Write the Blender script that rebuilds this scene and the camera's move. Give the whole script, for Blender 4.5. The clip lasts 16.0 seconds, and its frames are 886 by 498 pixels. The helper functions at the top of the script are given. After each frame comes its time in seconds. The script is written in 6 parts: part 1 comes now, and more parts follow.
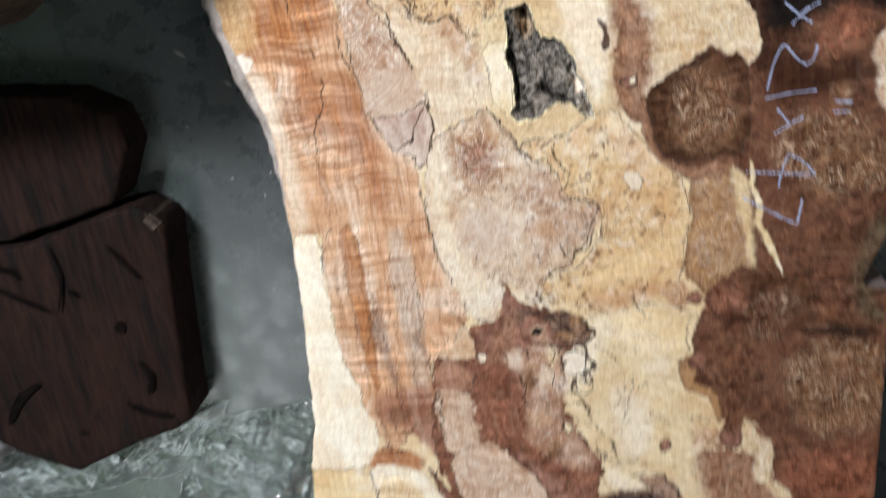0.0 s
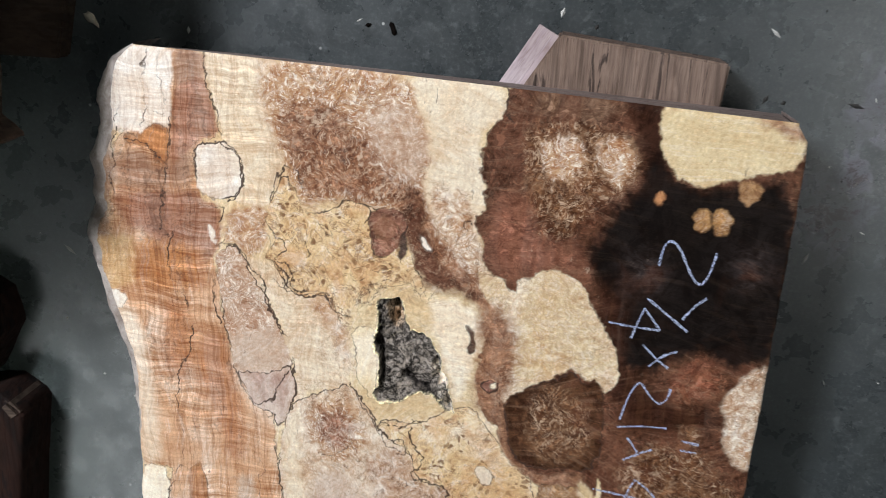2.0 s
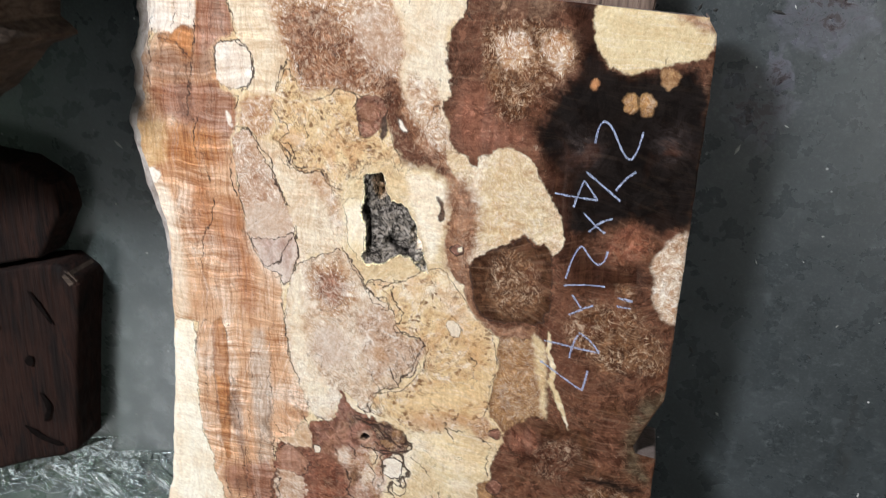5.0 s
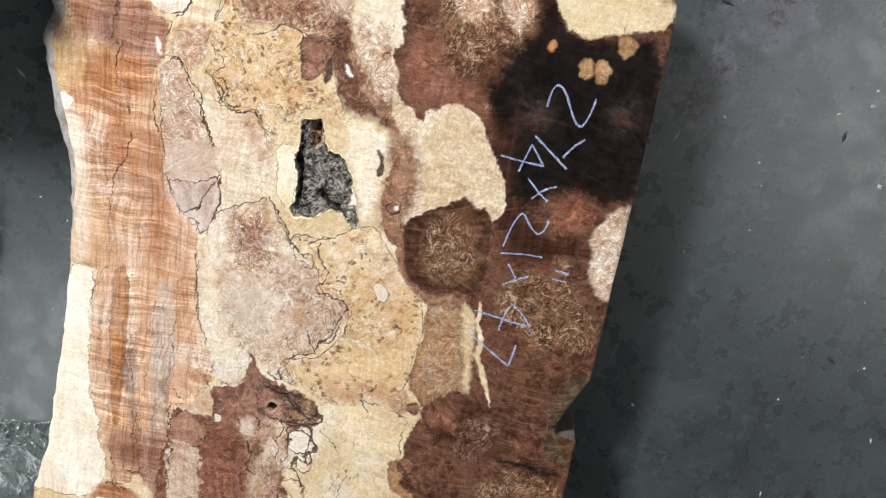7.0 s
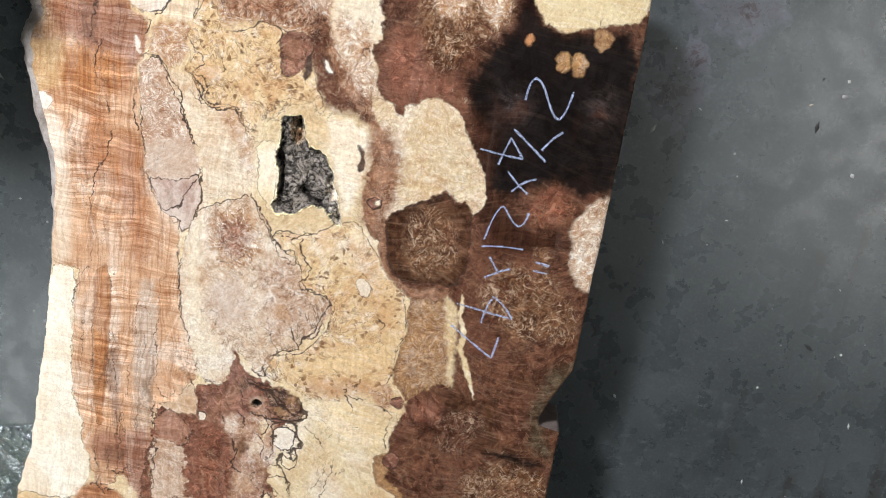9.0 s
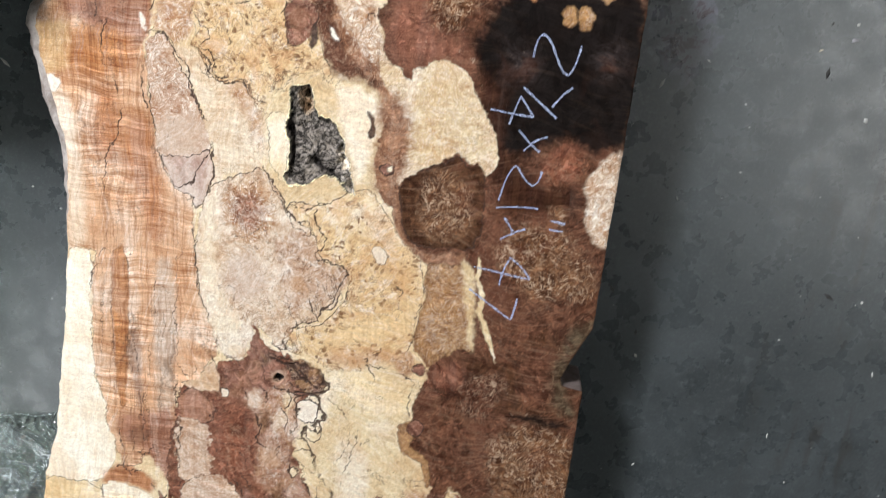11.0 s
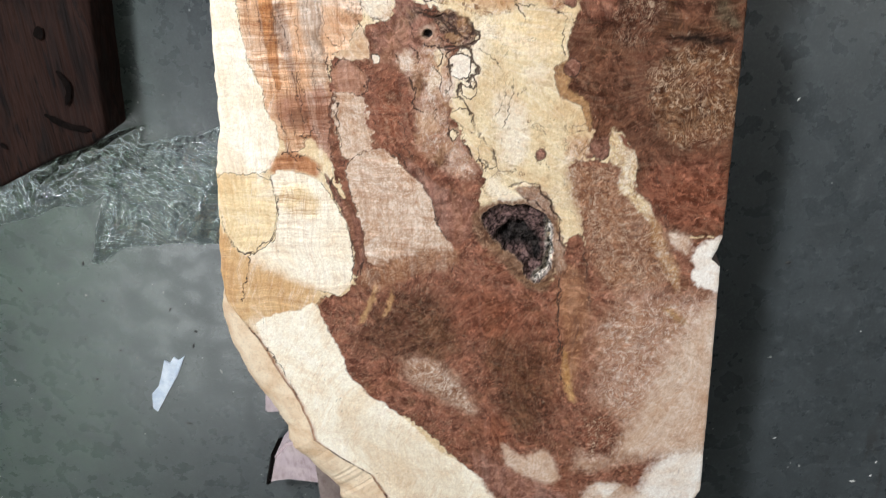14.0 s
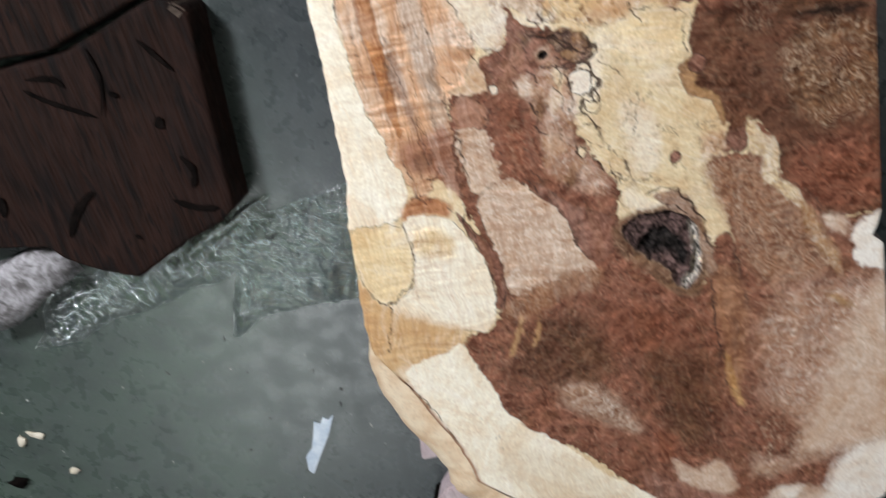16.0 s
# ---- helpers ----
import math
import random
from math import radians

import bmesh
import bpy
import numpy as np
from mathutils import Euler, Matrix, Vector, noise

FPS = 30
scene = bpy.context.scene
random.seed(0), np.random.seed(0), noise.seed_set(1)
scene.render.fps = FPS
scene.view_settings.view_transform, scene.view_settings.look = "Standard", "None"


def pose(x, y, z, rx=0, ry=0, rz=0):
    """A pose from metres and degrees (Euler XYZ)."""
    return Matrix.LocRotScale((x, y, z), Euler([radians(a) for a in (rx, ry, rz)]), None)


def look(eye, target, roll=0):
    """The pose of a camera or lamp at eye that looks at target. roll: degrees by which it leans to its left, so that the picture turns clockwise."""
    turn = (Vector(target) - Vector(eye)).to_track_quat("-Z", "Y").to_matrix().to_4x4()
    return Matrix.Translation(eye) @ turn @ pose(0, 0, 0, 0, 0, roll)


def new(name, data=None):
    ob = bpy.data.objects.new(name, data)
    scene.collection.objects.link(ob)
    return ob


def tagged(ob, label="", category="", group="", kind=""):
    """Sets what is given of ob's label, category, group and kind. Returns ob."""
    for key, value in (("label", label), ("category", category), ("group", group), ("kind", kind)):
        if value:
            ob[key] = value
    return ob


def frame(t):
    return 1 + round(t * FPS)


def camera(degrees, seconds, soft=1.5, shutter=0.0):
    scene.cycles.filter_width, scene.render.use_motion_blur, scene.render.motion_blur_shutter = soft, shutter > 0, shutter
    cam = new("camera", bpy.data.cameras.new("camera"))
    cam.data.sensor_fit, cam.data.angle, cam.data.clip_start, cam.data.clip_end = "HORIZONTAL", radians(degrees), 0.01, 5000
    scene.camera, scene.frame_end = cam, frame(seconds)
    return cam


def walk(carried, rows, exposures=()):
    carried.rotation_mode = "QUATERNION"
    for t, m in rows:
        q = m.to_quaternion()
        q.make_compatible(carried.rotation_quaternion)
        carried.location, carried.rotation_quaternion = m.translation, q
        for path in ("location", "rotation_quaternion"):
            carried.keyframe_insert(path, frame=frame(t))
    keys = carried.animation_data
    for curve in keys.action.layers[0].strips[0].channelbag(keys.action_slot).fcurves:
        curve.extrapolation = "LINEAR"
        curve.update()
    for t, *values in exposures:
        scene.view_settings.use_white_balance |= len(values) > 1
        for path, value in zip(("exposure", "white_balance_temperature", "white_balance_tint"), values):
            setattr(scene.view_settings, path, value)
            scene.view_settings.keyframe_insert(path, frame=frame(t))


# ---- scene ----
cam = camera(54.51, 16.0, soft=0.75, shutter=0.6)
ROWS = [
    (0.0, 0.2999, 0.2991, 0.7545, -23.672, 7.599, -7.091),
    (0.5, 0.3173, 0.3442, 0.6735, -21.473, 9.597, -3.510),
    (1.0, 0.3254, 0.4097, 0.6699, -19.763, 8.357, 1.826),
    (1.5, 0.3397, 0.4431, 0.6745, -18.181, 7.606, 3.695),
    (2.0, 0.3695, 0.4521, 0.6897, -17.929, 8.146, 2.667),
    (2.5, 0.4121, 0.4732, 0.7558, -18.801, 11.335, 3.277),
    (3.0, 0.4339, 0.4843, 0.7959, -18.506, 12.887, 2.100),
    (3.5, 0.4629, 0.4764, 0.7792, -18.323, 13.473, 1.488),
    (4.0, 0.4744, 0.4482, 0.8062, -19.446, 13.576, 0.823),
    (4.2, 0.4751, 0.4448, 0.8142, -19.740, 13.433, 0.378),
    (6.3, 0.4346, 0.3490, 0.8222, -18.245, 7.974, 8.173),
    (6.5, 0.4302, 0.3439, 0.8232, -17.598, 7.201, 8.744),
    (7.0, 0.4201, 0.3360, 0.8162, -15.939, 5.664, 9.344),
    (7.5, 0.4227, 0.3337, 0.8197, -15.581, 4.985, 9.261),
    (8.0, 0.4226, 0.3313, 0.8246, -15.701, 4.634, 9.104),
    (10.5, 0.4203, 0.3206, 0.8243, -15.713, 3.885, 7.188),
    (11.0, 0.4191, 0.3045, 0.8300, -16.460, 4.000, 6.000),
    (11.5, 0.4114, 0.2894, 0.8267, -17.158, 4.471, 4.876),
    (12.0, 0.4092, 0.2837, 0.8335, -17.825, 4.688, 4.404),
    (12.5, 0.4020, 0.2630, 0.8327, -18.807, 4.825, 2.645),
    (13.0, 0.3897, 0.2244, 0.8517, -21.537, 5.138, 0.587),
    (13.2, 0.3859, 0.2028, 0.8617, -23.238, 5.553, -0.274),
    (13.5, 0.3810, 0.1679, 0.8720, -25.085, 6.033, -1.433),
    (13.8, 0.3755, 0.1313, 0.8843, -26.737, 6.764, -2.440),
    (14.0, 0.3725, 0.1192, 0.8911, -27.173, 7.091, -2.986),
    (14.5, 0.3675, 0.1141, 0.9033, -28.042, 6.771, -4.770),
    (15.0, 0.3449, 0.1043, 0.9063, -28.260, 5.355, -8.356),
    (15.5, 0.3164, 0.0983, 0.9035, -27.818, 4.716, -12.863),
    (16.0, 0.3095, 0.1257, 0.8850, -26.740, 7.674, -13.532),
]
walk(cam, [(t, pose(x, y, z, rx, ry, rz)) for t, x, y, z, rx, ry, rz in ROWS],
     exposures=[(0, 0.0), (0.5, -0.08), (1.0, -0.15), (2.0, -0.15), (3.0, -0.05), (4.2, 0.05), (6.3, 0.03), (7.0, 0.13), (8.2, 0.14), (10.3, 0.13), (11.5, 0.18), (12, 0.21), (13, 0.29), (14.2, 0.24), (15.2, 0.24), (16, -0.03)])

# ---- light: a hanging work lamp, two unseen fill lamps added overhead, a dim hall ----
world = bpy.data.worlds.new("hall_air")
scene.world = world
world.use_nodes = True
world.node_tree.nodes["Background"].inputs[0].default_value = (0.75, 0.88, 1.0, 1)
world.node_tree.nodes["Background"].inputs[1].default_value = 0.008


def lamp(name, eye, target, watts, size, size_y, colour):
    data = bpy.data.lights.new(name, "AREA")
    data.shape, data.size, data.size_y = "RECTANGLE", size, size_y
    data.energy, data.color = watts, colour
    ob = new(name, data)
    ob.matrix_world = look(eye, target)
    return ob


KEY = (-0.95, 1.50, 1.95)
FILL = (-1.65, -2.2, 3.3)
lamp("work_light", KEY, (0.25, 0.0, 0.1), 88, 0.42, 0.42, (0.955, 0.99, 1.07))
# two unseen fill lamps, added for the sheen on the floor
lamp("fill_panel", FILL, (-1.65, -2.1, 0.0), 14, 1.4, 1.7, (0.80, 0.94, 1.0))
lamp("fill_panel", (2.6, 0.25, 3.3), (2.6, 0.3, 0.0), 10, 1.8, 1.8, (0.86, 0.95, 1.0))


# ---- materials ----
def srgb(r, g, b):
    out = []
    for v in (r, g, b):
        v /= 255.0
        out.append(v / 12.92 if v <= 0.04045 else ((v + 0.055) / 1.055) ** 2.4)
    return tuple(out)


class Mat:
    """A short way to write a node material."""

    def __init__(self, name, rough=0.6, metal=0.0, spec=0.5):
        self.mat = bpy.data.materials.new(name)
        self.mat.use_nodes = True
        self.tree = self.mat.node_tree
        self.bsdf = self.tree.nodes["Principled BSDF"]
        self.bsdf.inputs["Roughness"].default_value = rough
        self.bsdf.inputs["Metallic"].default_value = metal
        self.bsdf.inputs["Specular IOR Level"].default_value = spec
        self.coord = self.tree.nodes.new("ShaderNodeTexCoord").outputs["Object"]

    def put(self, sock, value):
        if isinstance(value, bpy.types.NodeSocket):
            self.tree.links.new(value, sock)
        elif isinstance(value, tuple) and len(value) == 3 and sock.type == "RGBA":
            sock.default_value = (*value, 1)
        else:
            sock.default_value = value

    def stretch(self, sx, sy, sz, turn=0.0):
        n = self.tree.nodes.new("ShaderNodeMapping")
        n.inputs["Scale"].default_value = (sx, sy, sz)
        n.inputs["Rotation"].default_value = (0, 0, radians(turn))
        self.put(n.inputs["Vector"], self.coord)
        return n.outputs[0]

    def noise(self, scale, detail=3.0, rough=0.55, distort=0.0, at=None):
        n = self.tree.nodes.new("ShaderNodeTexNoise")
        n.inputs["Scale"].default_value, n.inputs["Detail"].default_value = scale, detail
        n.inputs["Roughness"].default_value, n.inputs["Distortion"].default_value = rough, distort
        self.put(n.inputs["Vector"], at or self.coord)
        return n.outputs["Fac"]

    def cells(self, scale, feature="F1", at=None):
        n = self.tree.nodes.new("ShaderNodeTexVoronoi")
        n.feature = feature
        n.inputs["Scale"].default_value = scale
        self.put(n.inputs["Vector"], at or self.coord)
        return n.outputs["Distance"]

    def math(self, op, a, b=0.0, c=0.0):
        n = self.tree.nodes.new("ShaderNodeMath")
        n.operation = op
        for sock, v in zip(n.inputs, (a, b, c)):
            self.put(sock, v)
        return n.outputs[0]

    def span(self, v, a, b, lo=0.0, hi=1.0):
        n = self.tree.nodes.new("ShaderNodeMapRange")
        n.interpolation_type = "SMOOTHSTEP"
        for k, x in (("Value", v), ("From Min", a), ("From Max", b), ("To Min", lo), ("To Max", hi)):
            self.put(n.inputs[k], x)
        return n.outputs["Result"]

    def mix(self, fac, a, b, blend="MIX"):
        n = self.tree.nodes.new("ShaderNodeMix")
        n.data_type, n.blend_type = "RGBA", blend
        self.put(n.inputs["Factor"], fac)
        self.put(n.inputs["A"], a)
        self.put(n.inputs["B"], b)
        return n.outputs["Result"]

    def attribute(self, name, which="Color"):
        n = self.tree.nodes.new("ShaderNodeAttribute")
        n.attribute_name = name
        return n.outputs[which]

    def split(self, colour):
        n = self.tree.nodes.new("ShaderNodeSeparateXYZ" if colour.type == "VECTOR" else "ShaderNodeSeparateColor")
        self.put(n.inputs[0], colour)
        return n.outputs

    def colour(self, value):
        self.put(self.bsdf.inputs["Base Color"], value)

    def roughness(self, value):
        self.put(self.bsdf.inputs["Roughness"], value)

    def bump(self, height, depth, strength=1.0):
        n = self.tree.nodes.new("ShaderNodeBump")
        n.inputs["Strength"].default_value, n.inputs["Distance"].default_value = strength, depth
        self.put(n.inputs["Height"], height)
        self.put(self.bsdf.inputs["Normal"], n.outputs[0])


def figured_wood():
    """Sanded burl: zone colours, curl, burl threads, pores and black spalting, under a thin oil finish."""
    m = Mat("figured_burl_wood", 0.5, spec=0.10)
    base = m.attribute("figure")
    curl, burl, pores = m.split(m.attribute("traits"))[:3]
    spalt = m.attribute("spalt", "Fac")
    bark = m.attribute("bark", "Fac")
    flow = m.attribute("flow", "Fac")
    light = m.span(m.split(base)[1], 0.10, 0.45)
    dim = m.math("SUBTRACT", 1.0, light)
    open_grain = m.span(m.split(base)[1], 0.010, 0.035, 0.10, 1.0)

    def rings(n, count):
        return m.math("MULTIPLY", m.math("ABSOLUTE", m.math("SUBTRACT", m.math("FRACT", m.math("MULTIPLY", n, count)), 0.5)), 2.0)

    def times(*v):
        out = v[0]
        for w in v[1:]:
            out = m.math("MULTIPLY", out, w)
        return out

    def bent(scale, reach, at):
        """Coordinates that wander: the fibre never runs straight."""
        n = m.tree.nodes.new("ShaderNodeTexNoise")
        n.inputs["Scale"].default_value, n.inputs["Detail"].default_value = scale, 3
        m.put(n.inputs["Vector"], at)
        off = m.tree.nodes.new("ShaderNodeVectorMath")
        off.operation = "MULTIPLY_ADD"
        m.put(off.inputs[0], n.outputs["Color"])
        off.inputs[1].default_value = (reach, reach, 0.0)
        m.put(off.inputs[2], at)
        return off.outputs[0]

    straight = m.coord
    wild = bent(70, 0.016, bent(24, 0.022, straight))
    m.coord = bent(14, 0.026, straight)
    # clouds of tone
    broad = m.noise(12, 5, 0.62, 0.9)
    cloud = m.noise(46, 6, 0.68, 1.6)
    mottle = m.noise(150, 5, 0.68, 1.0)
    col = m.mix(times(m.span(broad, 0.46, 0.62), 0.50), base, (0.86, 0.72, 0.58), "MULTIPLY")
    col = m.mix(times(m.span(broad, 0.46, 0.34), light, 0.40), col, (0.97, 0.91, 0.80))
    # the dark heart: red and black mottling with lit fibre patches
    rough_dim = times(dim, m.math("SUBTRACT", 1.0, times(curl, 0.7)))
    col = m.mix(times(m.span(cloud, 0.47, 0.60), rough_dim, 0.85), col, (0.42, 0.32, 0.28), "MULTIPLY")
    col = m.mix(times(m.span(cloud, 0.47, 0.34), rough_dim, open_grain, 0.60), col, m.mix(1.0, base, (1.75, 1.7, 1.6), "MULTIPLY"))
    col = m.mix(times(m.span(mottle, 0.50, 0.62), rough_dim, 0.70), col, (0.52, 0.42, 0.36), "MULTIPLY")
    col = m.mix(times(m.span(mottle, 0.46, 0.34), rough_dim, open_grain, 0.65), col, m.mix(1.0, base, (2.3, 2.3, 2.3), "MULTIPLY"))
    red = m.noise(24, 4, 0.6, 0.8)
    col = m.mix(times(m.span(red, 0.50, 0.62), rough_dim, open_grain, 0.28), col, (0.21, 0.085, 0.05))
    # pale zones: faint rosy and grey clouds, fine drawn lines
    col = m.mix(times(m.span(cloud, 0.50, 0.64), light, m.math("ADD", times(burl, 0.6), 0.22)), col, (0.80, 0.60, 0.46), "MULTIPLY")
    col = m.mix(times(m.span(mottle, 0.50, 0.64), light, m.math("ADD", times(burl, 0.55), 0.12)), col, (0.78, 0.60, 0.47), "MULTIPLY")
    plain_grain = m.math("SUBTRACT", 1.0, m.math("MULTIPLY", burl, 0.8))
    col = m.mix(times(m.span(flow, 0.2, 2.0), dim, open_grain, plain_grain, 0.16), col, (0.50, 0.32, 0.21))
    col = m.mix(times(m.span(flow, -0.2, -2.0), dim, plain_grain, 0.50), col, (0.42, 0.31, 0.26), "MULTIPLY")
    col = m.mix(times(m.span(flow, 0.3, 2.0), light, plain_grain, 0.32), col, (0.80, 0.64, 0.48), "MULTIPLY")
    col = m.mix(times(m.span(flow, -0.4, -2.0), light, plain_grain, 0.22), col, (0.97, 0.92, 0.83))
    # curl: long fibre streaks crossed by sharp bands
    fibre = m.noise(1.0, 4, 0.62, 0.4, m.stretch(330, 14, 60))
    streak = m.noise(1.0, 4, 0.60, 0.4, m.stretch(75, 2.2, 20))
    band = m.noise(1.0, 4, 0.66, 0.25, m.stretch(8, 135, 40, 2))
    fine_band = m.noise(1.0, 3, 0.65, 0.6, m.stretch(26, 360, 40, 3))
    where_band = m.span(m.noise(1.0, 3, 0.6, 0.3, m.stretch(16, 22, 20)), 0.36, 0.60, 0.25, 1.0)
    col = m.mix(times(m.span(streak, 0.51, 0.60), curl, dim, 0.55), col, (0.40, 0.185, 0.085))
    col = m.mix(times(m.span(streak, 0.48, 0.38), curl, dim, 0.50), col, (0.58, 0.42, 0.33))
    col = m.mix(times(m.span(fibre, 0.47, 0.62), m.math("ADD", times(curl, 0.50), 0.06)), col, (0.54, 0.40, 0.31), "MULTIPLY")
    col = m.mix(times(m.span(band, 0.49, 0.59), curl, where_band, 0.62), col, (0.66, 0.47, 0.33), "MULTIPLY")
    raised = m.mix(1.0, col, (1.65, 1.7, 1.75), "MULTIPLY")
    col = m.mix(times(m.span(band, 0.47, 0.38), curl, where_band, 0.55), col, raised)
    col = m.mix(times(m.span(fine_band, 0.51, 0.58), curl, where_band, 0.68), col, (0.66, 0.50, 0.38), "MULTIPLY")
    col = m.mix(times(m.span(fine_band, 0.46, 0.36), curl, where_band, 0.42), col, m.mix(1.0, col, (1.5, 1.55, 1.6), "MULTIPLY"))
    # burl: rings round the eyes, and short winding threads
    eyes = m.cells(38, "SMOOTH_F1", wild)
    ring = rings(m.math("ADD", eyes, times(m.noise(120, 3, 0.6), 0.10)), 10.0)
    thread = m.math("ABSOLUTE", m.math("SUBTRACT", m.noise(170, 2.5, 0.6, 1.6, wild), 0.5))
    thread_b = m.math("ABSOLUTE", m.math("SUBTRACT", m.noise(290, 2.5, 0.6, 0.8, wild), 0.5))
    gap = m.span(m.noise(230, 2, 0.6, 0.3), 0.44, 0.56)
    patch = times(m.span(m.noise(26, 3, 0.6, 0.6), 0.40, 0.58, 0.25, 1.0), m.span(m.noise(160, 2, 0.6), 0.42, 0.54))
    shine = m.math("MAXIMUM", times(m.span(ring, 0.70, 0.93), gap), times(m.span(thread, 0.030, 0.010), patch))
    shine = m.math("MAXIMUM", shine, times(m.span(thread_b, 0.034, 0.012), gap, 0.8))
    groove = m.math("MAXIMUM", times(m.span(ring, 0.40, 0.10), 0.9), m.span(thread_b, 0.060, 0.105, 0.0, 0.6))
    strong = m.span(burl, 0.15, 0.95)
    col = m.mix(times(groove, strong, dim, 0.80), col, (0.46, 0.33, 0.27), "MULTIPLY")
    col = m.mix(times(groove, strong, m.span(light, 0.0, 0.7), 0.85), col, (0.58, 0.38, 0.27), "MULTIPLY")
    col = m.mix(times(shine, strong, dim, open_grain, m.span(m.noise(48, 4, 0.65), 0.38, 0.60, 0.22, 0.80)), col, (0.62, 0.45, 0.31))
    col = m.mix(times(shine, strong, m.span(light, 0.0, 0.7), 0.85), col, (0.92, 0.84, 0.72))
    # pale zones: thin brown veins and hair lines
    vein = m.math("ABSOLUTE", m.math("SUBTRACT", m.noise(34, 6, 0.70, 1.3, wild), 0.5))
    hair = m.math("ABSOLUTE", m.math("SUBTRACT", m.noise(85, 4, 0.66, 1.0), 0.5))
    busy = m.math("MINIMUM", m.math("ADD", m.math("ADD", burl, m.math("MULTIPLY", pores, 0.8)), 0.06), 1.0)
    col = m.mix(times(m.span(vein, 0.020, 0.005), m.span(light, 0.0, 0.7), busy, m.span(m.noise(15, 3), 0.40, 0.54), 0.85), col, (0.22, 0.115, 0.06))
    col = m.mix(times(m.span(hair, 0.036, 0.008), m.span(light, 0.0, 0.7), busy, 0.55), col, (0.46, 0.27, 0.16))
    dirt = m.noise(75, 6, 0.74, 0.6)
    col = m.mix(times(m.span(dirt, 0.50, 0.66), m.span(light, 0.0, 0.7), m.math("ADD", times(busy, 0.55), 0.05)), col, (0.62, 0.43, 0.31), "MULTIPLY")
    col = m.mix(times(m.span(dirt, 0.48, 0.34), light, m.math("ADD", times(busy, 0.40), 0.05)), col, (0.96, 0.90, 0.80))
    # pale glints over the dim zones, painted into the colour
    glint = m.span(m.noise(1.0, 3, 0.6, 1.2, m.stretch(190, 120, 60, 30)), 0.66, 0.74)
    col = m.mix(times(glint, m.span(m.noise(17, 2), 0.46, 0.60), dim, open_grain, m.math("ADD", times(burl, 0.6), 0.12), m.math("SUBTRACT", 1.0, curl)), col, (0.80, 0.62, 0.45))
    # pores, bird's eyes and blush
    dots = m.span(m.cells(150, "F1", wild), 0.24, 0.36, 1.0, 0.0)
    where = m.span(m.noise(38, 4, 0.66), 0.44, 0.53)
    pore = times(dots, where, pores)
    col = m.mix(times(pore, 0.80), col, (0.17, 0.075, 0.032))
    big = m.cells(64, "F1", wild)
    eye_ring = times(m.span(m.math("ABSOLUTE", m.math("SUBTRACT", big, 0.26)), 0.0, 0.06, 1.0, 0.0), m.span(m.noise(21, 2), 0.50, 0.58), pores)
    col = m.mix(times(eye_ring, 0.55), col, (0.24, 0.12, 0.055))
    blush = times(m.span(m.noise(44, 4, 0.62, 0.8), 0.50, 0.62), pores)
    col = m.mix(times(blush, 0.50), col, (0.60, 0.33, 0.15))
    grit_tone = m.noise(430, 4, 0.72, 0.3)
    col = m.mix(m.span(grit_tone, 0.50, 0.64, 0.0, 0.36), col, (0.66, 0.54, 0.45), "MULTIPLY")
    col = m.mix(times(m.span(grit_tone, 0.47, 0.34), open_grain, 0.34), col, m.mix(1.0, col, (1.45, 1.45, 1.45), "MULTIPLY"))
    # wandering stain lines
    wander = m.noise(16, 6, 0.68, 1.1)
    line = m.math("ABSOLUTE", m.math("SUBTRACT", m.math("FRACT", m.math("MULTIPLY", wander, 4.0)), 0.5))
    stray = times(m.span(line, 0.0, 0.050, 1.0, 0.0), m.span(m.noise(17, 2), 0.47, 0.54), m.span(pores, 0.04, 0.3), light)
    col = m.mix(times(stray, 0.80), col, (0.10, 0.055, 0.035))
    tick = m.noise(1.0, 3, 0.6, 0.8, m.stretch(210, 70, 60))
    specks = times(m.span(tick, 0.68, 0.74), m.span(m.noise(20, 2), 0.50, 0.60))
    col = m.mix(times(specks, 0.6), col, (0.09, 0.05, 0.035))
    col = m.mix(m.span(spalt, 0.10, 0.75, 0.0, 0.93), col, (0.050, 0.028, 0.020))
    # bark pockets: crumbly, with pale flecks; hollows' shade put in as near-black colour
    crumb = m.noise(300, 6, 0.75, 0.6)
    lump = m.noise(90, 5, 0.70, 0.9)
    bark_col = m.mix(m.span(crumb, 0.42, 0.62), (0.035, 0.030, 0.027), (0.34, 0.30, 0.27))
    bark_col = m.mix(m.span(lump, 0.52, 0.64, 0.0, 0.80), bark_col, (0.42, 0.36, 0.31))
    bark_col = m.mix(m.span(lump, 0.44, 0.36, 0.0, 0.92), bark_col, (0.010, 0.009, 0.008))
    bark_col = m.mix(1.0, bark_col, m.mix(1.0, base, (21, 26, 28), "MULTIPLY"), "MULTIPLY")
    col = m.mix(bark, col, bark_col)
    m.colour(col)
    gloss = m.span(m.noise(60, 4, 0.6), 0.3, 0.7, 0.36, 0.58)
    m.roughness(m.math("MAXIMUM", gloss, times(bark, 0.9)))
    height = m.math("ADD", times(fibre, 0.25), times(shine, burl, 0.35))
    height = m.math("ADD", height, times(crumb, bark, 9.0))
    height = m.math("SUBTRACT", height, times(pore, 0.8))
    height = m.math("SUBTRACT", height, times(spalt, 0.6))
    m.bump(height, 0.0006, 0.7)
    return m.mat


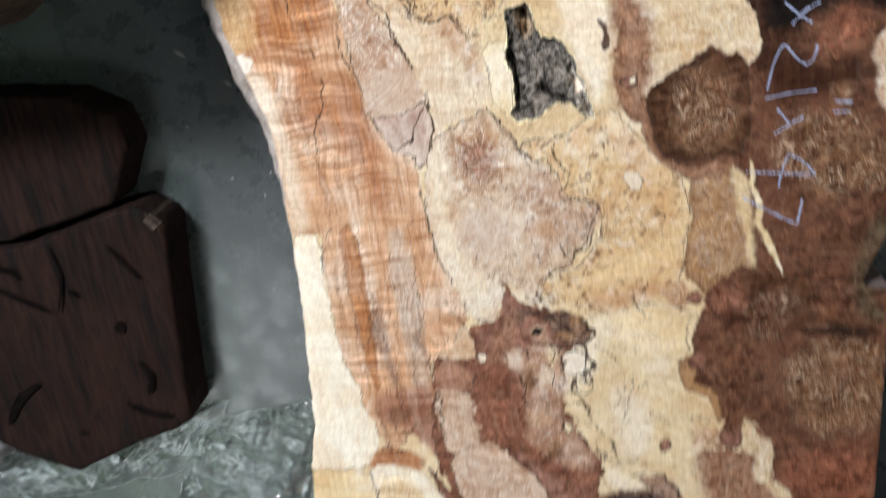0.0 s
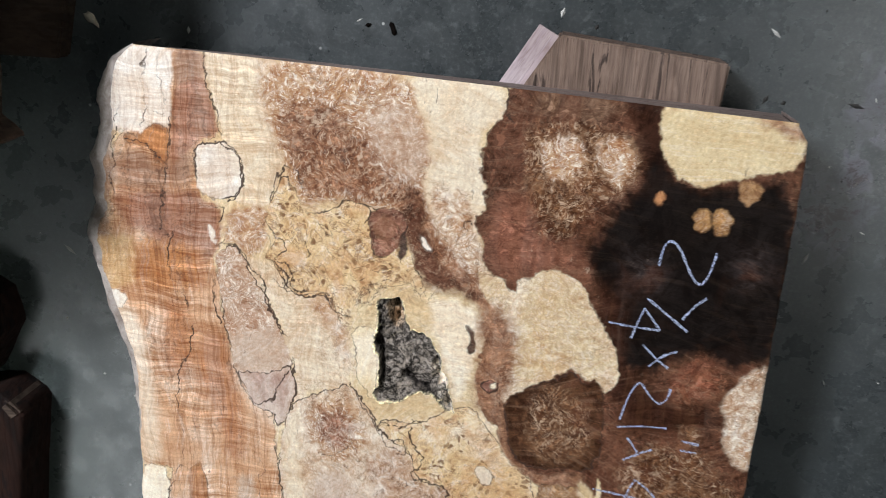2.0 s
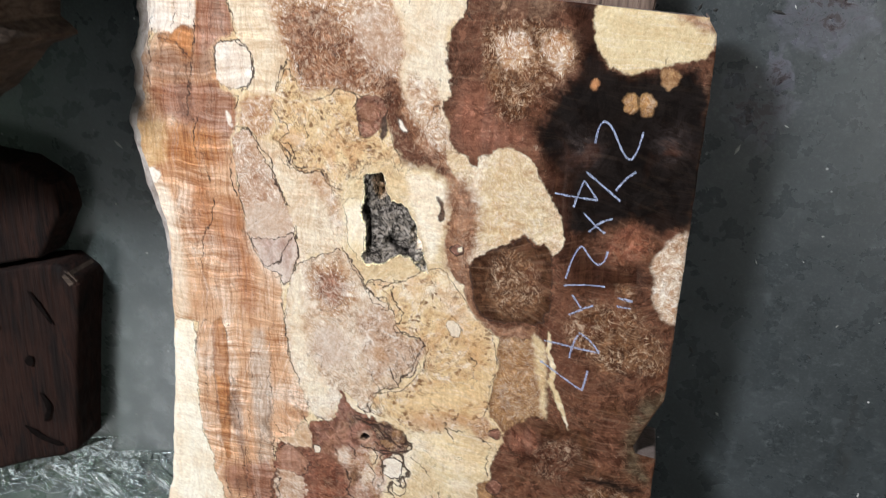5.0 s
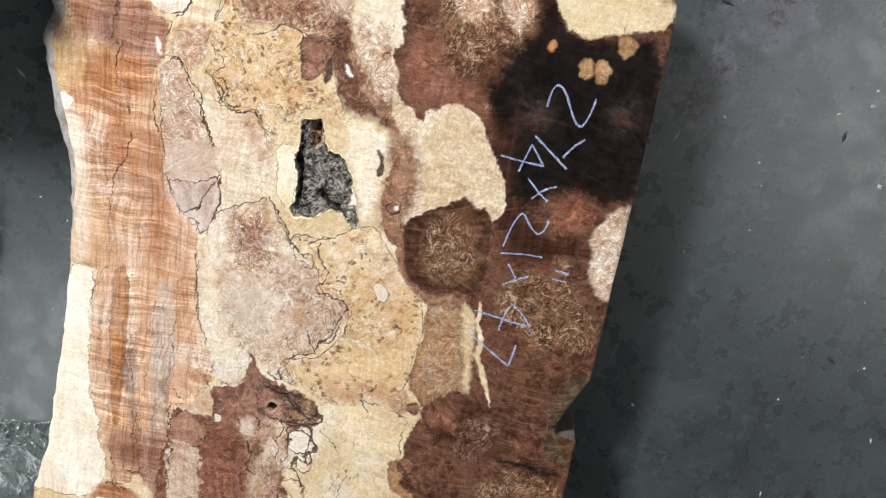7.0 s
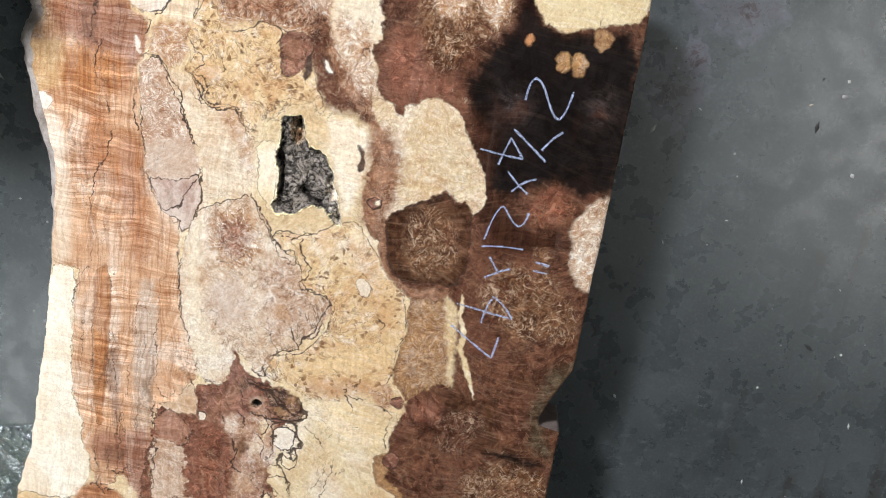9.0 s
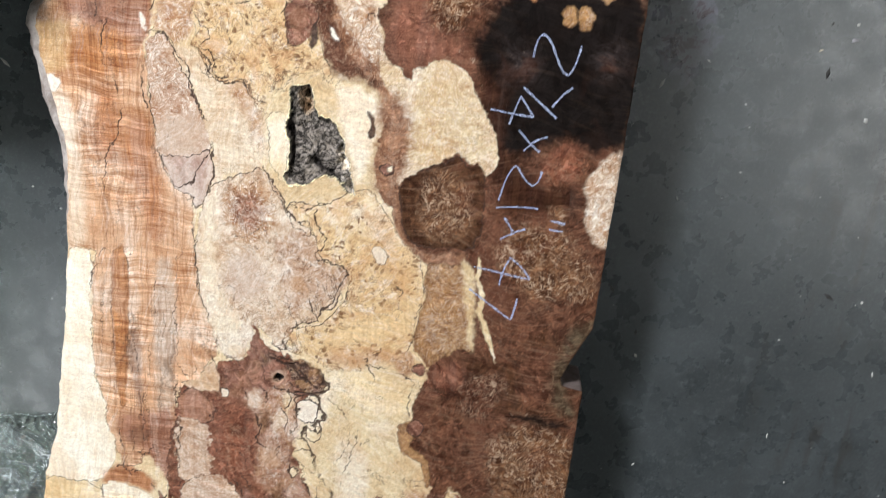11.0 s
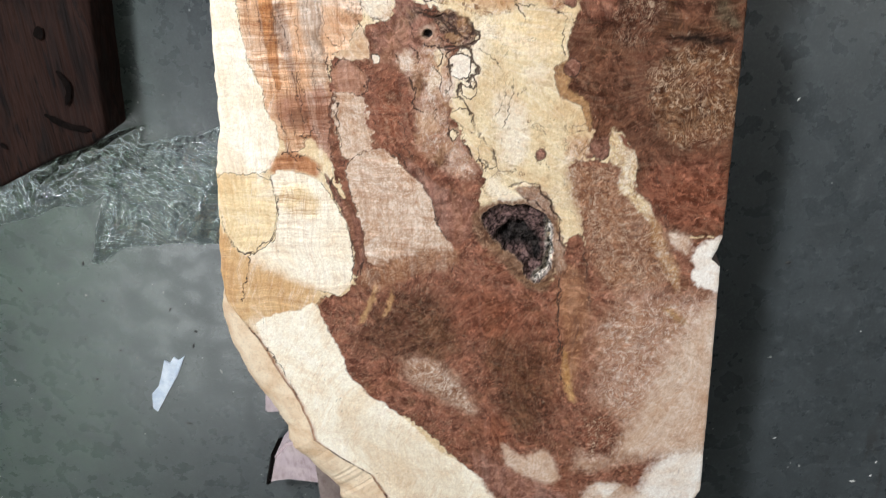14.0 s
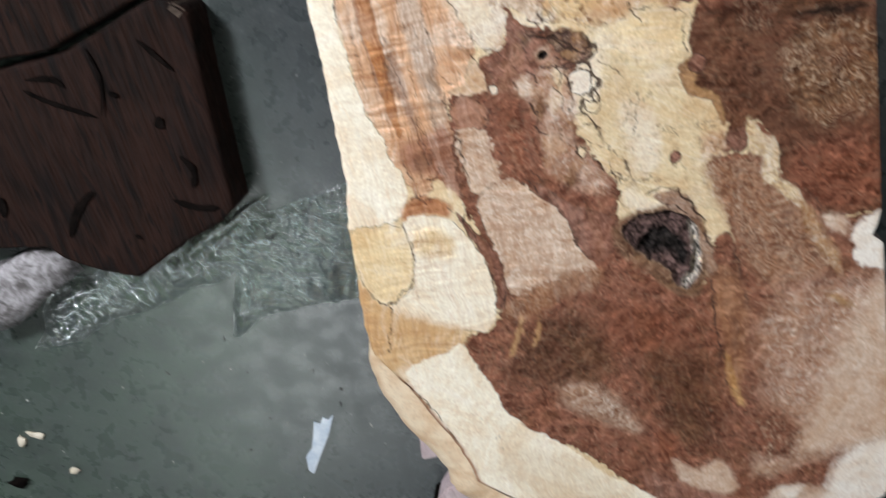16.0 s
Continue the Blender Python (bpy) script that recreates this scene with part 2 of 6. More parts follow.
def plain_wood(name, dark, light, sx, sy, sz, streak=(0.02, 0.015, 0.012), streak_at=0.62, rough=0.6, turn=0.0):
    """Sawn wood with long fibres, dark streaks and saw dust in the pores."""
    m = Mat(name, rough, spec=0.2)
    grain = m.noise(1.0, 5, 0.62, 0.9, m.stretch(sx, sy, sz, turn))
    fine = m.noise(1.0, 3, 0.6, 0.2, m.stretch(sx * 6, sy * 2.2, sz * 4, turn))
    cloud = m.noise(14, 4, 0.6, 0.5)
    col = m.mix(m.span(grain, 0.3, 0.7), dark, light)
    col = m.mix(m.span(grain, streak_at, streak_at + 0.08, 0.0, 0.85), col, streak)
    col = m.mix(m.span(fine, 0.45, 0.75, 0.0, 0.5), col, (0.5, 0.42, 0.36), "MULTIPLY")
    col = m.mix(m.span(cloud, 0.35, 0.7, 0.0, 0.5), col, (0.6, 0.55, 0.5), "MULTIPLY")
    m.colour(col)
    m.roughness(m.span(fine, 0.3, 0.7, rough - 0.1, rough + 0.15))
    m.bump(m.math("ADD", fine, m.math("MULTIPLY", grain, 0.6)), 0.0012, 0.7)
    return m.mat


def concrete():
    """Power-trowelled grey hall floor with smears, scuffs and dust, and green light painted in."""
    m = Mat("trowelled_concrete", 0.45, spec=0.95)
    cloud = m.noise(3.2, 5, 0.6, 0.6)
    mott = m.noise(19, 6, 0.70, 0.5)
    fine = m.noise(330, 5, 0.75)
    green = m.noise(2.1, 3, 0.5, 0.2)
    col = m.mix(m.span(cloud, 0.3, 0.7), (0.033, 0.039, 0.040), (0.062, 0.071, 0.073))
    side = m.split(m.coord)[0]
    # green light over the western floor, put into its base colour
    green_light = m.math("MULTIPLY", m.span(side, 0.0, -0.25), m.span(green, 0.34, 0.56, 0.35, 1.0))
    col = m.mix(m.math("MULTIPLY", green_light, 0.8), col, (0.072, 0.108, 0.076))
    col = m.mix(m.span(mott, 0.42, 0.70, 0.0, 0.50), col, (0.022, 0.026, 0.026))
    speck = m.noise(95, 5, 0.75, 0.2)
    col = m.mix(m.span(speck, 0.52, 0.66, 0.0, 0.55), col, (0.10, 0.112, 0.112))
    col = m.mix(m.span(speck, 0.48, 0.28, 0.0, 0.35), col, (0.022, 0.026, 0.026))
    col = m.mix(m.span(fine, 0.5, 0.72, 0.0, 0.55), col, (0.13, 0.14, 0.14))
    col = m.mix(m.span(fine, 0.48, 0.32, 0.0, 0.6), col, (0.018, 0.021, 0.021))
    scuff = m.math("MULTIPLY", m.span(m.noise(70, 5, 0.72, 0.5), 0.56, 0.66), m.span(m.noise(5, 2), 0.45, 0.58))
    col = m.mix(m.math("MULTIPLY", scuff, 0.25), col, (0.018, 0.018, 0.018))
    blot = m.math("MULTIPLY", m.span(m.noise(48, 5, 0.7, 0.4), 0.55, 0.63), m.span(m.noise(7, 3), 0.42, 0.58))
    col = m.mix(m.math("MULTIPLY", blot, 0.25), col, (0.016, 0.018, 0.016))
    # two old spills with a pale rim and a rusty middle, and a brown scrape
    grime = m.noise(70, 6, 0.72, 0.8)
    frayed = m.math("MULTIPLY", m.math("SUBTRACT", m.noise(26, 5, 0.65, 0.6), 0.5), 0.09)
    for x, y, r in ((0.584, 0.284, 0.036), (0.630, 0.372, 0.046), (0.598, 0.306, 0.018)):
        n = m.tree.nodes.new("ShaderNodeVectorMath")
        n.operation = "DISTANCE"
        m.put(n.inputs[0], m.coord)
        n.inputs[1].default_value = (x, y, 0.0)
        d = m.math("ADD", n.outputs["Value"], frayed)
        col = m.mix(m.math("MULTIPLY", m.span(d, r, r * 0.75), m.span(grime, 0.36, 0.60)), col, (0.105, 0.105, 0.125))
        col = m.mix(m.math("MULTIPLY", m.span(d, r * 0.8, r * 0.4), m.span(grime, 0.50, 0.58)), col, (0.030, 0.018, 0.020))
    scrape = m.math("MULTIPLY", m.span(m.noise(1.0, 5, 0.7, 0.6, m.stretch(60, 9, 10, 0)), 0.54, 0.66), m.span(side, 0.66, 0.80))
    col = m.mix(m.math("MULTIPLY", scrape, 0.6), col, (0.028, 0.024, 0.020))
    dust = m.span(m.cells(46), 0.04, 0.075, 1.0, 0.0)
    dust = m.math("MULTIPLY", dust, m.span(m.noise(11, 2), 0.5, 0.56))
    col = m.mix(m.math("MULTIPLY", dust, 0.7), col, (0.55, 0.55, 0.52))
    hair = m.math("ABSOLUTE", m.math("SUBTRACT", m.noise(4.5, 4, 0.6, 1.0), 0.5))
    crack = m.math("MULTIPLY", m.span(hair, 0.0, 0.0025, 1.0, 0.0), m.span(m.noise(3.1, 2), 0.52, 0.6))
    col = m.mix(m.math("MULTIPLY", crack, 0.5), col, (0.03, 0.03, 0.03))
    m.colour(col)
    m.roughness(m.span(m.noise(34, 5, 0.6), 0.34, 0.66, 0.24, 0.36))
    m.bump(m.math("ADD", m.math("MULTIPLY", fine, 0.5), mott), 0.0005, 0.4)
    return m.mat


def plain(name, a, b, scale=20, rough=0.7, metal=0.0, depth=0.0008, spec=0.5):
    m = Mat(name, rough, metal, spec)
    n = m.noise(scale, 5, 0.65, 0.4)
    f = m.noise(scale * 9, 4, 0.6)
    col = m.mix(m.span(n, 0.3, 0.7), a, b)
    m.colour(m.mix(m.span(f, 0.45, 0.75, 0.0, 0.4), col, (0.55, 0.52, 0.5), "MULTIPLY"))
    m.bump(m.math("ADD", n, m.math("MULTIPLY", f, 0.4)), depth, 0.8)
    return m.mat


def chalk():
    m = Mat("blue_white_chalk", 0.95, spec=0.1)
    m.colour(m.mix(m.noise(90, 3), (0.40, 0.47, 0.72), (0.62, 0.67, 0.84)))
    grain = m.noise(900, 3, 0.7)
    m.put(m.bsdf.inputs["Alpha"], m.span(grain, 0.42, 0.60, 0.18, 0.95))
    m.bump(grain, 0.0006, 0.8)
    return m.mat


def cling_film():
    """Thin clear film: mostly see-through, with sharp glints on its folds."""
    m = Mat("clear_wrapping_film", 0.08)
    t = m.tree
    gloss = t.nodes.new("ShaderNodeBsdfGlossy")
    gloss.inputs["Roughness"].default_value = 0.07
    gloss.inputs["Color"].default_value = (0.95, 0.98, 1.0, 1)
    # green tint darkens the floor beneath, standing in for its green shade
    clear = t.nodes.new("ShaderNodeBsdfTransparent")
    clear.inputs["Color"].default_value = (0.86, 0.93, 0.85, 1)
    fres = t.nodes.new("ShaderNodeFresnel")
    fres.inputs["IOR"].default_value = 1.5
    bump = t.nodes.new("ShaderNodeBump")
    bump.inputs["Distance"].default_value, bump.inputs["Strength"].default_value = 0.004, 0.85
    crease = m.math("ADD", m.math("MULTIPLY", m.noise(150, 3, 0.6, 1.8), 0.45), m.math("MULTIPLY", m.cells(95, "DISTANCE_TO_EDGE"), 0.9))
    m.put(bump.inputs["Height"], crease)
    for n in (gloss, fres):
        m.put(n.inputs["Normal"], bump.outputs[0])
    mixer = t.nodes.new("ShaderNodeMixShader")
    m.put(mixer.inputs[0], m.math("MINIMUM", m.math("ADD", m.math("MULTIPLY", fres.outputs[0], 3.0), 0.0), 0.85))
    m.put(mixer.inputs[1], clear.outputs[0])
    m.put(mixer.inputs[2], gloss.outputs[0])
    # bluish reflected light on the folds, mixed in as a diffuse haze
    milky = t.nodes.new("ShaderNodeBsdfDiffuse")
    milky.inputs["Color"].default_value = (0.80, 0.90, 1.0, 1)
    hazed = t.nodes.new("ShaderNodeMixShader")
    m.put(hazed.inputs[0], m.span(m.noise(60, 5, 0.7, 1.0), 0.50, 0.72, 0.0, 0.06))
    m.put(hazed.inputs[1], mixer.outputs[0])
    m.put(hazed.inputs[2], milky.outputs[0])
    m.put(t.nodes["Material Output"].inputs["Surface"], hazed.outputs[0])
    return m.mat


BURL = figured_wood()
FLOOR = concrete()
CHALK = chalk()
FILM = cling_film()
LIVE = plain("weathered_live_edge", srgb(196, 186, 178), srgb(136, 122, 112), 60, 0.85, depth=0.002)
RIM = plain("peeled_live_edge", srgb(242, 222, 192), srgb(218, 184, 146), 34, 0.6, depth=0.0006)
SAWN = plain_wood("dusty_sawn_edge", srgb(120, 106, 100), srgb(146, 132, 126), 30, 30, 160, srgb(80, 62, 54), 0.68)
ROSE = plain_wood("striped_rosewood", srgb(96, 80, 70), srgb(150, 128, 114), 120, 9, 60, srgb(34, 26, 24), 0.56, 0.6, -24)
PALE_SAW = plain_wood("pale_sawn_wood", srgb(186, 168, 172), srgb(206, 190, 190), 30, 30, 90, srgb(150, 128, 128), 0.68)
MAROON = plain_wood("dark_maroon_wood", srgb(14, 8, 6), srgb(46, 26, 18), 70, 9, 40, srgb(7, 5, 5), 0.57, 0.85, 6)
MAROON_TWO = plain_wood("brown_rough_wood", srgb(52, 42, 36), srgb(78, 64, 54), 16, 90, 40, srgb(52, 38, 30), 0.62, 0.8, 10)
FURRY = plain_wood("torn_fibre_wood", srgb(60, 50, 43), srgb(96, 83, 73), 12, 120, 40, srgb(66, 53, 44), 0.66, 0.85, 25)
BARK = plain("grey_white_bark", srgb(92, 88, 86), srgb(186, 182, 184), 70, 0.9, depth=0.003)
# dark bark, and the painted shade in the timber's open checks
PITCH = plain("bark_and_crack_shade", srgb(10, 8, 7), srgb(24, 19, 17), 90, 0.95, depth=0.002, spec=0.03)
WHITE = plain("white_foil_flake", srgb(186, 200, 214), srgb(226, 234, 240), 60, 0.45)
CHIP = plain("wood_chip", srgb(196, 184, 160), srgb(226, 216, 196), 90, 0.8)
WALL = plain("painted_hall_wall", (0.28, 0.30, 0.30), (0.36, 0.38, 0.38), 1.5, 0.8)
STEEL = plain("enamelled_steel", (0.10, 0.12, 0.12), (0.14, 0.16, 0.16), 8, 0.4)
BULB = bpy.data.materials.new("lamp_glass")
BULB.use_nodes = True
BULB.node_tree.nodes["Principled BSDF"].inputs["Emission Color"].default_value = (1.0, 0.97, 0.92, 1)
BULB.node_tree.nodes["Principled BSDF"].inputs["Emission Strength"].default_value = 2.0


# ---- helpers ----
def link(name, mesh, material, parent=None, label="", smooth=True):
    for p in mesh.polygons:
        p.use_smooth = smooth
    mesh.materials.append(material)
    ob = new(name, mesh)
    if parent is not None:
        ob.parent = parent
    if label:
        tagged(ob, label)
    return ob


def part(name, bm, material, parent=None, label="", smooth=False):
    mesh = bpy.data.meshes.new(name)
    bm.normal_update()
    bm.to_mesh(mesh)
    bm.free()
    return link(name, mesh, material, parent, label, smooth)


def empty(name, label, category, group="", kind=""):
    return tagged(new(name), label, category, group, kind)


def box(x0, y0, z0, x1, y1, z1, bevel=0.0):
    bm = bmesh.new()
    bmesh.ops.create_cube(bm, size=1, matrix=Matrix.LocRotScale(
        ((x0 + x1) / 2, (y0 + y1) / 2, (z0 + z1) / 2), None, (x1 - x0, y1 - y0, z1 - z0)))
    if bevel:
        bmesh.ops.bevel(bm, geom=list(bm.edges), offset=bevel, segments=2, affect="EDGES")
    return bm


def sheet(name, xyz, material, parent=None, label="", smooth=True):
    """A mesh from a grid of places (rows x columns x 3)."""
    r, c = xyz.shape[:2]
    k = np.arange(r * c).reshape(r, c)
    quads = np.stack([k[:-1, :-1], k[:-1, 1:], k[1:, 1:], k[1:, :-1]], -1).reshape(-1, 4)
    mesh = bpy.data.meshes.new(name)
    mesh.vertices.add(r * c)
    mesh.vertices.foreach_set("co", xyz.astype(np.float32).ravel())
    mesh.loops.add(quads.size)
    mesh.loops.foreach_set("vertex_index", quads.astype(np.int32).ravel())
    mesh.polygons.add(len(quads))
    mesh.polygons.foreach_set("loop_start", np.arange(0, quads.size, 4, dtype=np.int32))
    mesh.update(calc_edges=True)
    mesh.validate()
    mesh.polygons.foreach_set("use_smooth", np.full(len(quads), smooth))
    mesh.materials.append(material)
    ob = new(name, mesh)
    if parent is not None:
        ob.parent = parent
    if label:
        tagged(ob, label)
    return ob


LATTICE = np.random.RandomState(7).rand(256, 256)


def wave_noise(x, y, scale, octaves=3, shift=0.0):
    """Smooth value noise in -1 .. 1; scale: cells to the metre."""
    total, amp, norm = 0.0, 1.0, 0.0
    for o in range(octaves):
        u, v = x * scale + shift * 17.3 + o * 31.7 + 300, y * scale + shift * 9.1 + o * 11.9 + 300
        i, j = np.floor(u).astype(int), np.floor(v).astype(int)
        a, b = u - i, v - j
        a, b = a * a * (3 - 2 * a), b * b * (3 - 2 * b)
        g = lambda p, q: LATTICE[(i + p) % 256, (j + q) % 256]
        total = total + amp * ((g(0, 0) * (1 - a) + g(1, 0) * a) * (1 - b) + (g(0, 1) * (1 - a) + g(1, 1) * a) * b)
        norm += amp
        amp, scale = amp * 0.5, scale * 2.03
    return total / norm * 2 - 1


def inside_distance(x, y, pts):
    """Signed distance to a closed outline, positive within."""
    best = np.full(x.shape, 1e9)
    within = np.zeros(x.shape, bool)
    for (ax, ay), (bx, by) in zip(pts, pts[1:] + pts[:1]):
        ex, ey = bx - ax, by - ay
        t = np.clip(((x - ax) * ex + (y - ay) * ey) / (ex * ex + ey * ey + 1e-9), 0, 1)
        best = np.minimum(best, (x - ax - t * ex) ** 2 + (y - ay - t * ey) ** 2)
        if ay != by:
            within ^= ((ay > y) != (by > y)) & (x < (bx - ax) * (y - ay) / (by - ay) + ax)
    return np.where(within, 1, -1) * np.sqrt(best)


def line_distance(x, y, pts):
    best = np.full(x.shape, 1e9)
    for (ax, ay), (bx, by) in zip(pts, pts[1:]):
        ex, ey = bx - ax, by - ay
        t = np.clip(((x - ax) * ex + (y - ay) * ey) / (ex * ex + ey * ey + 1e-9), 0, 1)
        best = np.minimum(best, (x - ax - t * ex) ** 2 + (y - ay - t * ey) ** 2)
    return np.sqrt(best)


# ---- the hall ----
floor = tagged(part("floor", box(-5, -5, -0.12, 5, 5, 0), FLOOR), "grey trowelled concrete hall floor with smears and dust", "floor", kind="structure")
for name, b in (("wall_west", (-5.15, -5.15, -0.12, -5, 5.15, 3.4)), ("wall_east", (5, -5.15, -0.12, 5.15, 5.15, 3.4)),
                ("wall_south", (-5, -5.15, -0.12, 5, -5, 3.4)), ("wall_north", (-5, 5, -0.12, 5, 5.15, 3.4))):
    tagged(part(name, box(*b), WALL), "plain grey painted hall wall", "wall", kind="structure")
tagged(part("ceiling", box(-5.15, -5.15, 3.4, 5.15, 5.15, 3.5), WALL), "plain grey hall ceiling", "ceiling", kind="structure")


def fill_panel(name, x, y, wide, deep):
    """Added fill panel, unseen: a steel frame under the ceiling round a milky pane."""
    ob = tagged(new(name), "unseen framed fill-light panel, added under the ceiling", "window", kind="structure")
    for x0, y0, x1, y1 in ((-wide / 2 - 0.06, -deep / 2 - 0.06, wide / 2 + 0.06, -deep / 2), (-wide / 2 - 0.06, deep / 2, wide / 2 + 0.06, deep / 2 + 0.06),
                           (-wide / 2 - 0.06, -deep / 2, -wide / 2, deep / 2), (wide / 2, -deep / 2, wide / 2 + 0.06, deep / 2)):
        part("panel_frame", box(x + x0, y + y0, 3.28, x + x1, y + y1, 3.4), STEEL, ob)
    part("pane", box(x - wide / 2, y - deep / 2, 3.345, x + wide / 2, y + deep / 2, 3.355), BULB, ob, "glowing pane of an added fill panel")
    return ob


# housings for the two added fill lamps, out of view
fill_panel("fill_panel_1", -1.65, -2.2, 1.4, 1.7)
fill_panel("fill_panel_2", 2.6, 0.25, 1.8, 1.8)


def hanging_lamp(eye, target, size, name, label):
    """A flat steel lamp head on a drop rod, its glass facing the slab."""
    ob = empty(name, label, "lamp")
    m = look(eye, target)
    hood = box(-size[0] / 2 - 0.03, -size[1] / 2 - 0.03, 0.012, size[0] / 2 + 0.03, size[1] / 2 + 0.03, 0.07, 0.01)
    bmesh.ops.transform(hood, matrix=m, verts=hood.verts)
    part("hood", hood, STEEL, ob, "dark enamelled hood")
    glass = box(-size[0] / 2, -size[1] / 2, 0.004, size[0] / 2, size[1] / 2, 0.010)
    bmesh.ops.transform(glass, matrix=m, verts=glass.verts)
    part("lamp_glass", glass, BULB, ob, "lit lamp glass")
    part("drop_rod", box(eye[0] - 0.01, eye[1] - 0.01, eye[2] + 0.05, eye[0] + 0.01, eye[1] + 0.01, 3.4), STEEL, ob)
    return ob


hanging_lamp(KEY, (0.25, 0.0, 0.1), (0.42, 0.42), "work_lamp", "steel work lamp hanging from the ceiling, switched on")


# ---- the burl slab ----
TOP, THICK = 0.101, 0.057
COLOURS = {
    "base": srgb(238, 218, 178), "whitecream": srgb(240, 226, 200), "pinkbrown": srgb(190, 152, 130), "olive": srgb(96, 82, 64),
    # the black bark tint carries the shade in cracks and hollows
    "barkwarm": srgb(96, 80, 68), "barkshade": srgb(22, 18, 17), "barklight": srgb(116, 106, 100), "cream": srgb(232, 212, 172), "pale": srgb(253, 244, 222), "white": srgb(244, 237, 226),
    "butter": srgb(231, 211, 168), "butterlt": srgb(242, 218, 172), "yellow": srgb(232, 206, 160), "paleburl": srgb(230, 212, 188),
    "pinkbeige": srgb(214, 188, 166), "rose": srgb(214, 192, 172), "plum": srgb(192, 162, 148), "flame": srgb(220, 178, 142),
    "umber": srgb(182, 138, 116), "cinnamon": srgb(198, 142, 102), "orange": srgb(204, 146, 98), "amber": srgb(222, 186, 138),
    "margin": srgb(240, 224, 202), "tanburl": srgb(212, 178, 142), "redbrown": srgb(104, 70, 53), "deep": srgb(62, 37, 26),
    "dark": srgb(28, 22, 20), "greybrown": srgb(92, 78, 70), "fan": srgb(164, 122, 94), "fangold": srgb(180, 142, 100),
    "goldburl": srgb(126, 92, 66), "gold": srgb(190, 148, 98), "rust": srgb(138, 88, 68), "umberdark": srgb(84, 56, 38),
    "taupe": srgb(132, 104, 84), "redlow": srgb(142, 95, 76), "shimmer": srgb(156, 120, 102), "silver": srgb(180, 148, 126),
    "rosebrown": srgb(152, 110, 94), "spaltbrown": srgb(120, 94, 82), "bark": srgb(74, 66, 62), "bloom": srgb(56, 48, 46), "silverlt": srgb(220, 196, 174), "barkdark": srgb(56, 41, 39),
}
LEFT = [(-720, 235), (-660, 178), (-596, 146), (-566, 104), (-545, 80), (-515, 77), (-493, 72), (-452, 54), (-405, 34), (-380, 21), (-359, 9),
        (-345, 5), (-308, 6), (-254, 14), (-200, 21), (-172, 26), (-150, 32), (-97, 37), (-26, 44), (42, 49), (115, 49),
        (146, 46), (190, 35), (212, 29), (237, 25), (255, 30), (268, 37), (283, 32), (300, 36), (320, 42), (340, 45), (366, 47), (378, 52), (388, 64)]
RIGHT = [(-720, 480), (-694, 494), (-670, 513), (-650, 513), (-627, 512), (-617, 528), (-596, 538), (-540, 537), (-302, 534), (-293, 525),
         (-283, 529), (-268, 533), (-36, 533), (-33, 514), (-26, 511), (-7, 518), (11, 526), (26, 533), (340, 534), (352, 533), (362, 526)]
RIM_OUT = [(-720, 70), (-640, 76), (-607, 74), (-561, 50), (-517, 44), (-478, 50), (-440, 52), (-400, 48), (-370, 32), (-345, 9), (-320, 2),
           (-172, 1), (-100, 2), (60, 5), (120, 13), (180, 20), (205, 16), (240, 19), (300, 22), (350, 22), (380, 12), (388, 6)]


def profile(table, y):
    return np.interp(y * 1000, [p[0] for p in table], [p[1] for p in table]) / 1000


COLS, SHELVES = 790, 1640
u = np.linspace(0, 1, COLS)[None, :] * np.ones((SHELVES, 1))
v = np.linspace(0, 1, SHELVES)[:, None] * np.ones((1, COLS))
y_end = 0.388 - 0.024 * u ** 1.15
gy = -0.715 + v * (y_end + 0.715)
ragged = (0.0022 + 0.0030 * np.exp(-((gy - 0.27) / 0.06) ** 2)) * wave_noise(gy * 0 + 0.1, gy, 70, 4) * (1 - u) + 0.0006 * wave_noise(gy * 0, gy, 90, 3) * u
gx = profile(LEFT, gy) * (1 - u) + profile(RIGHT, gy) * u + ragged
X, Y = gx * 1000, gy * 1000

figure = np.ones((*X.shape, 3)) * np.array(COLOURS["base"])
traits = np.zeros((*X.shape, 3)) + np.array((0.10, 0.08, 0.15))
spalt = np.zeros(X.shape)
bark = np.zeros(X.shape)
sink = np.zeros(X.shape)
WARP_X = [1.5 * wave_noise(gx, gy, 110, 2, k) + 1.5 * wave_noise(gx, gy, 300, 3, k + 5) for k in (1, 2, 3)]
WARP_Y = [1.5 * wave_noise(gx, gy, 110, 2, k) + 1.5 * wave_noise(gx, gy, 300, 3, k + 5) for k in (21, 22, 23)]
BREAK = wave_noise(gx, gy, 55, 3, 41)
COUNT = [0]


def rounded(pts, closed):
    """The same line with its corners cut."""
    out = []
    for a, b in zip(pts, pts[1:] + pts[:1]) if closed else zip(pts, pts[1:]):
        out += [(a[0] * 0.78 + b[0] * 0.22, a[1] * 0.78 + b[1] * 0.22), (a[0] * 0.22 + b[0] * 0.78, a[1] * 0.22 + b[1] * 0.78)]
    return out if closed else [pts[0]] + out[1:-1] + [pts[-1]]


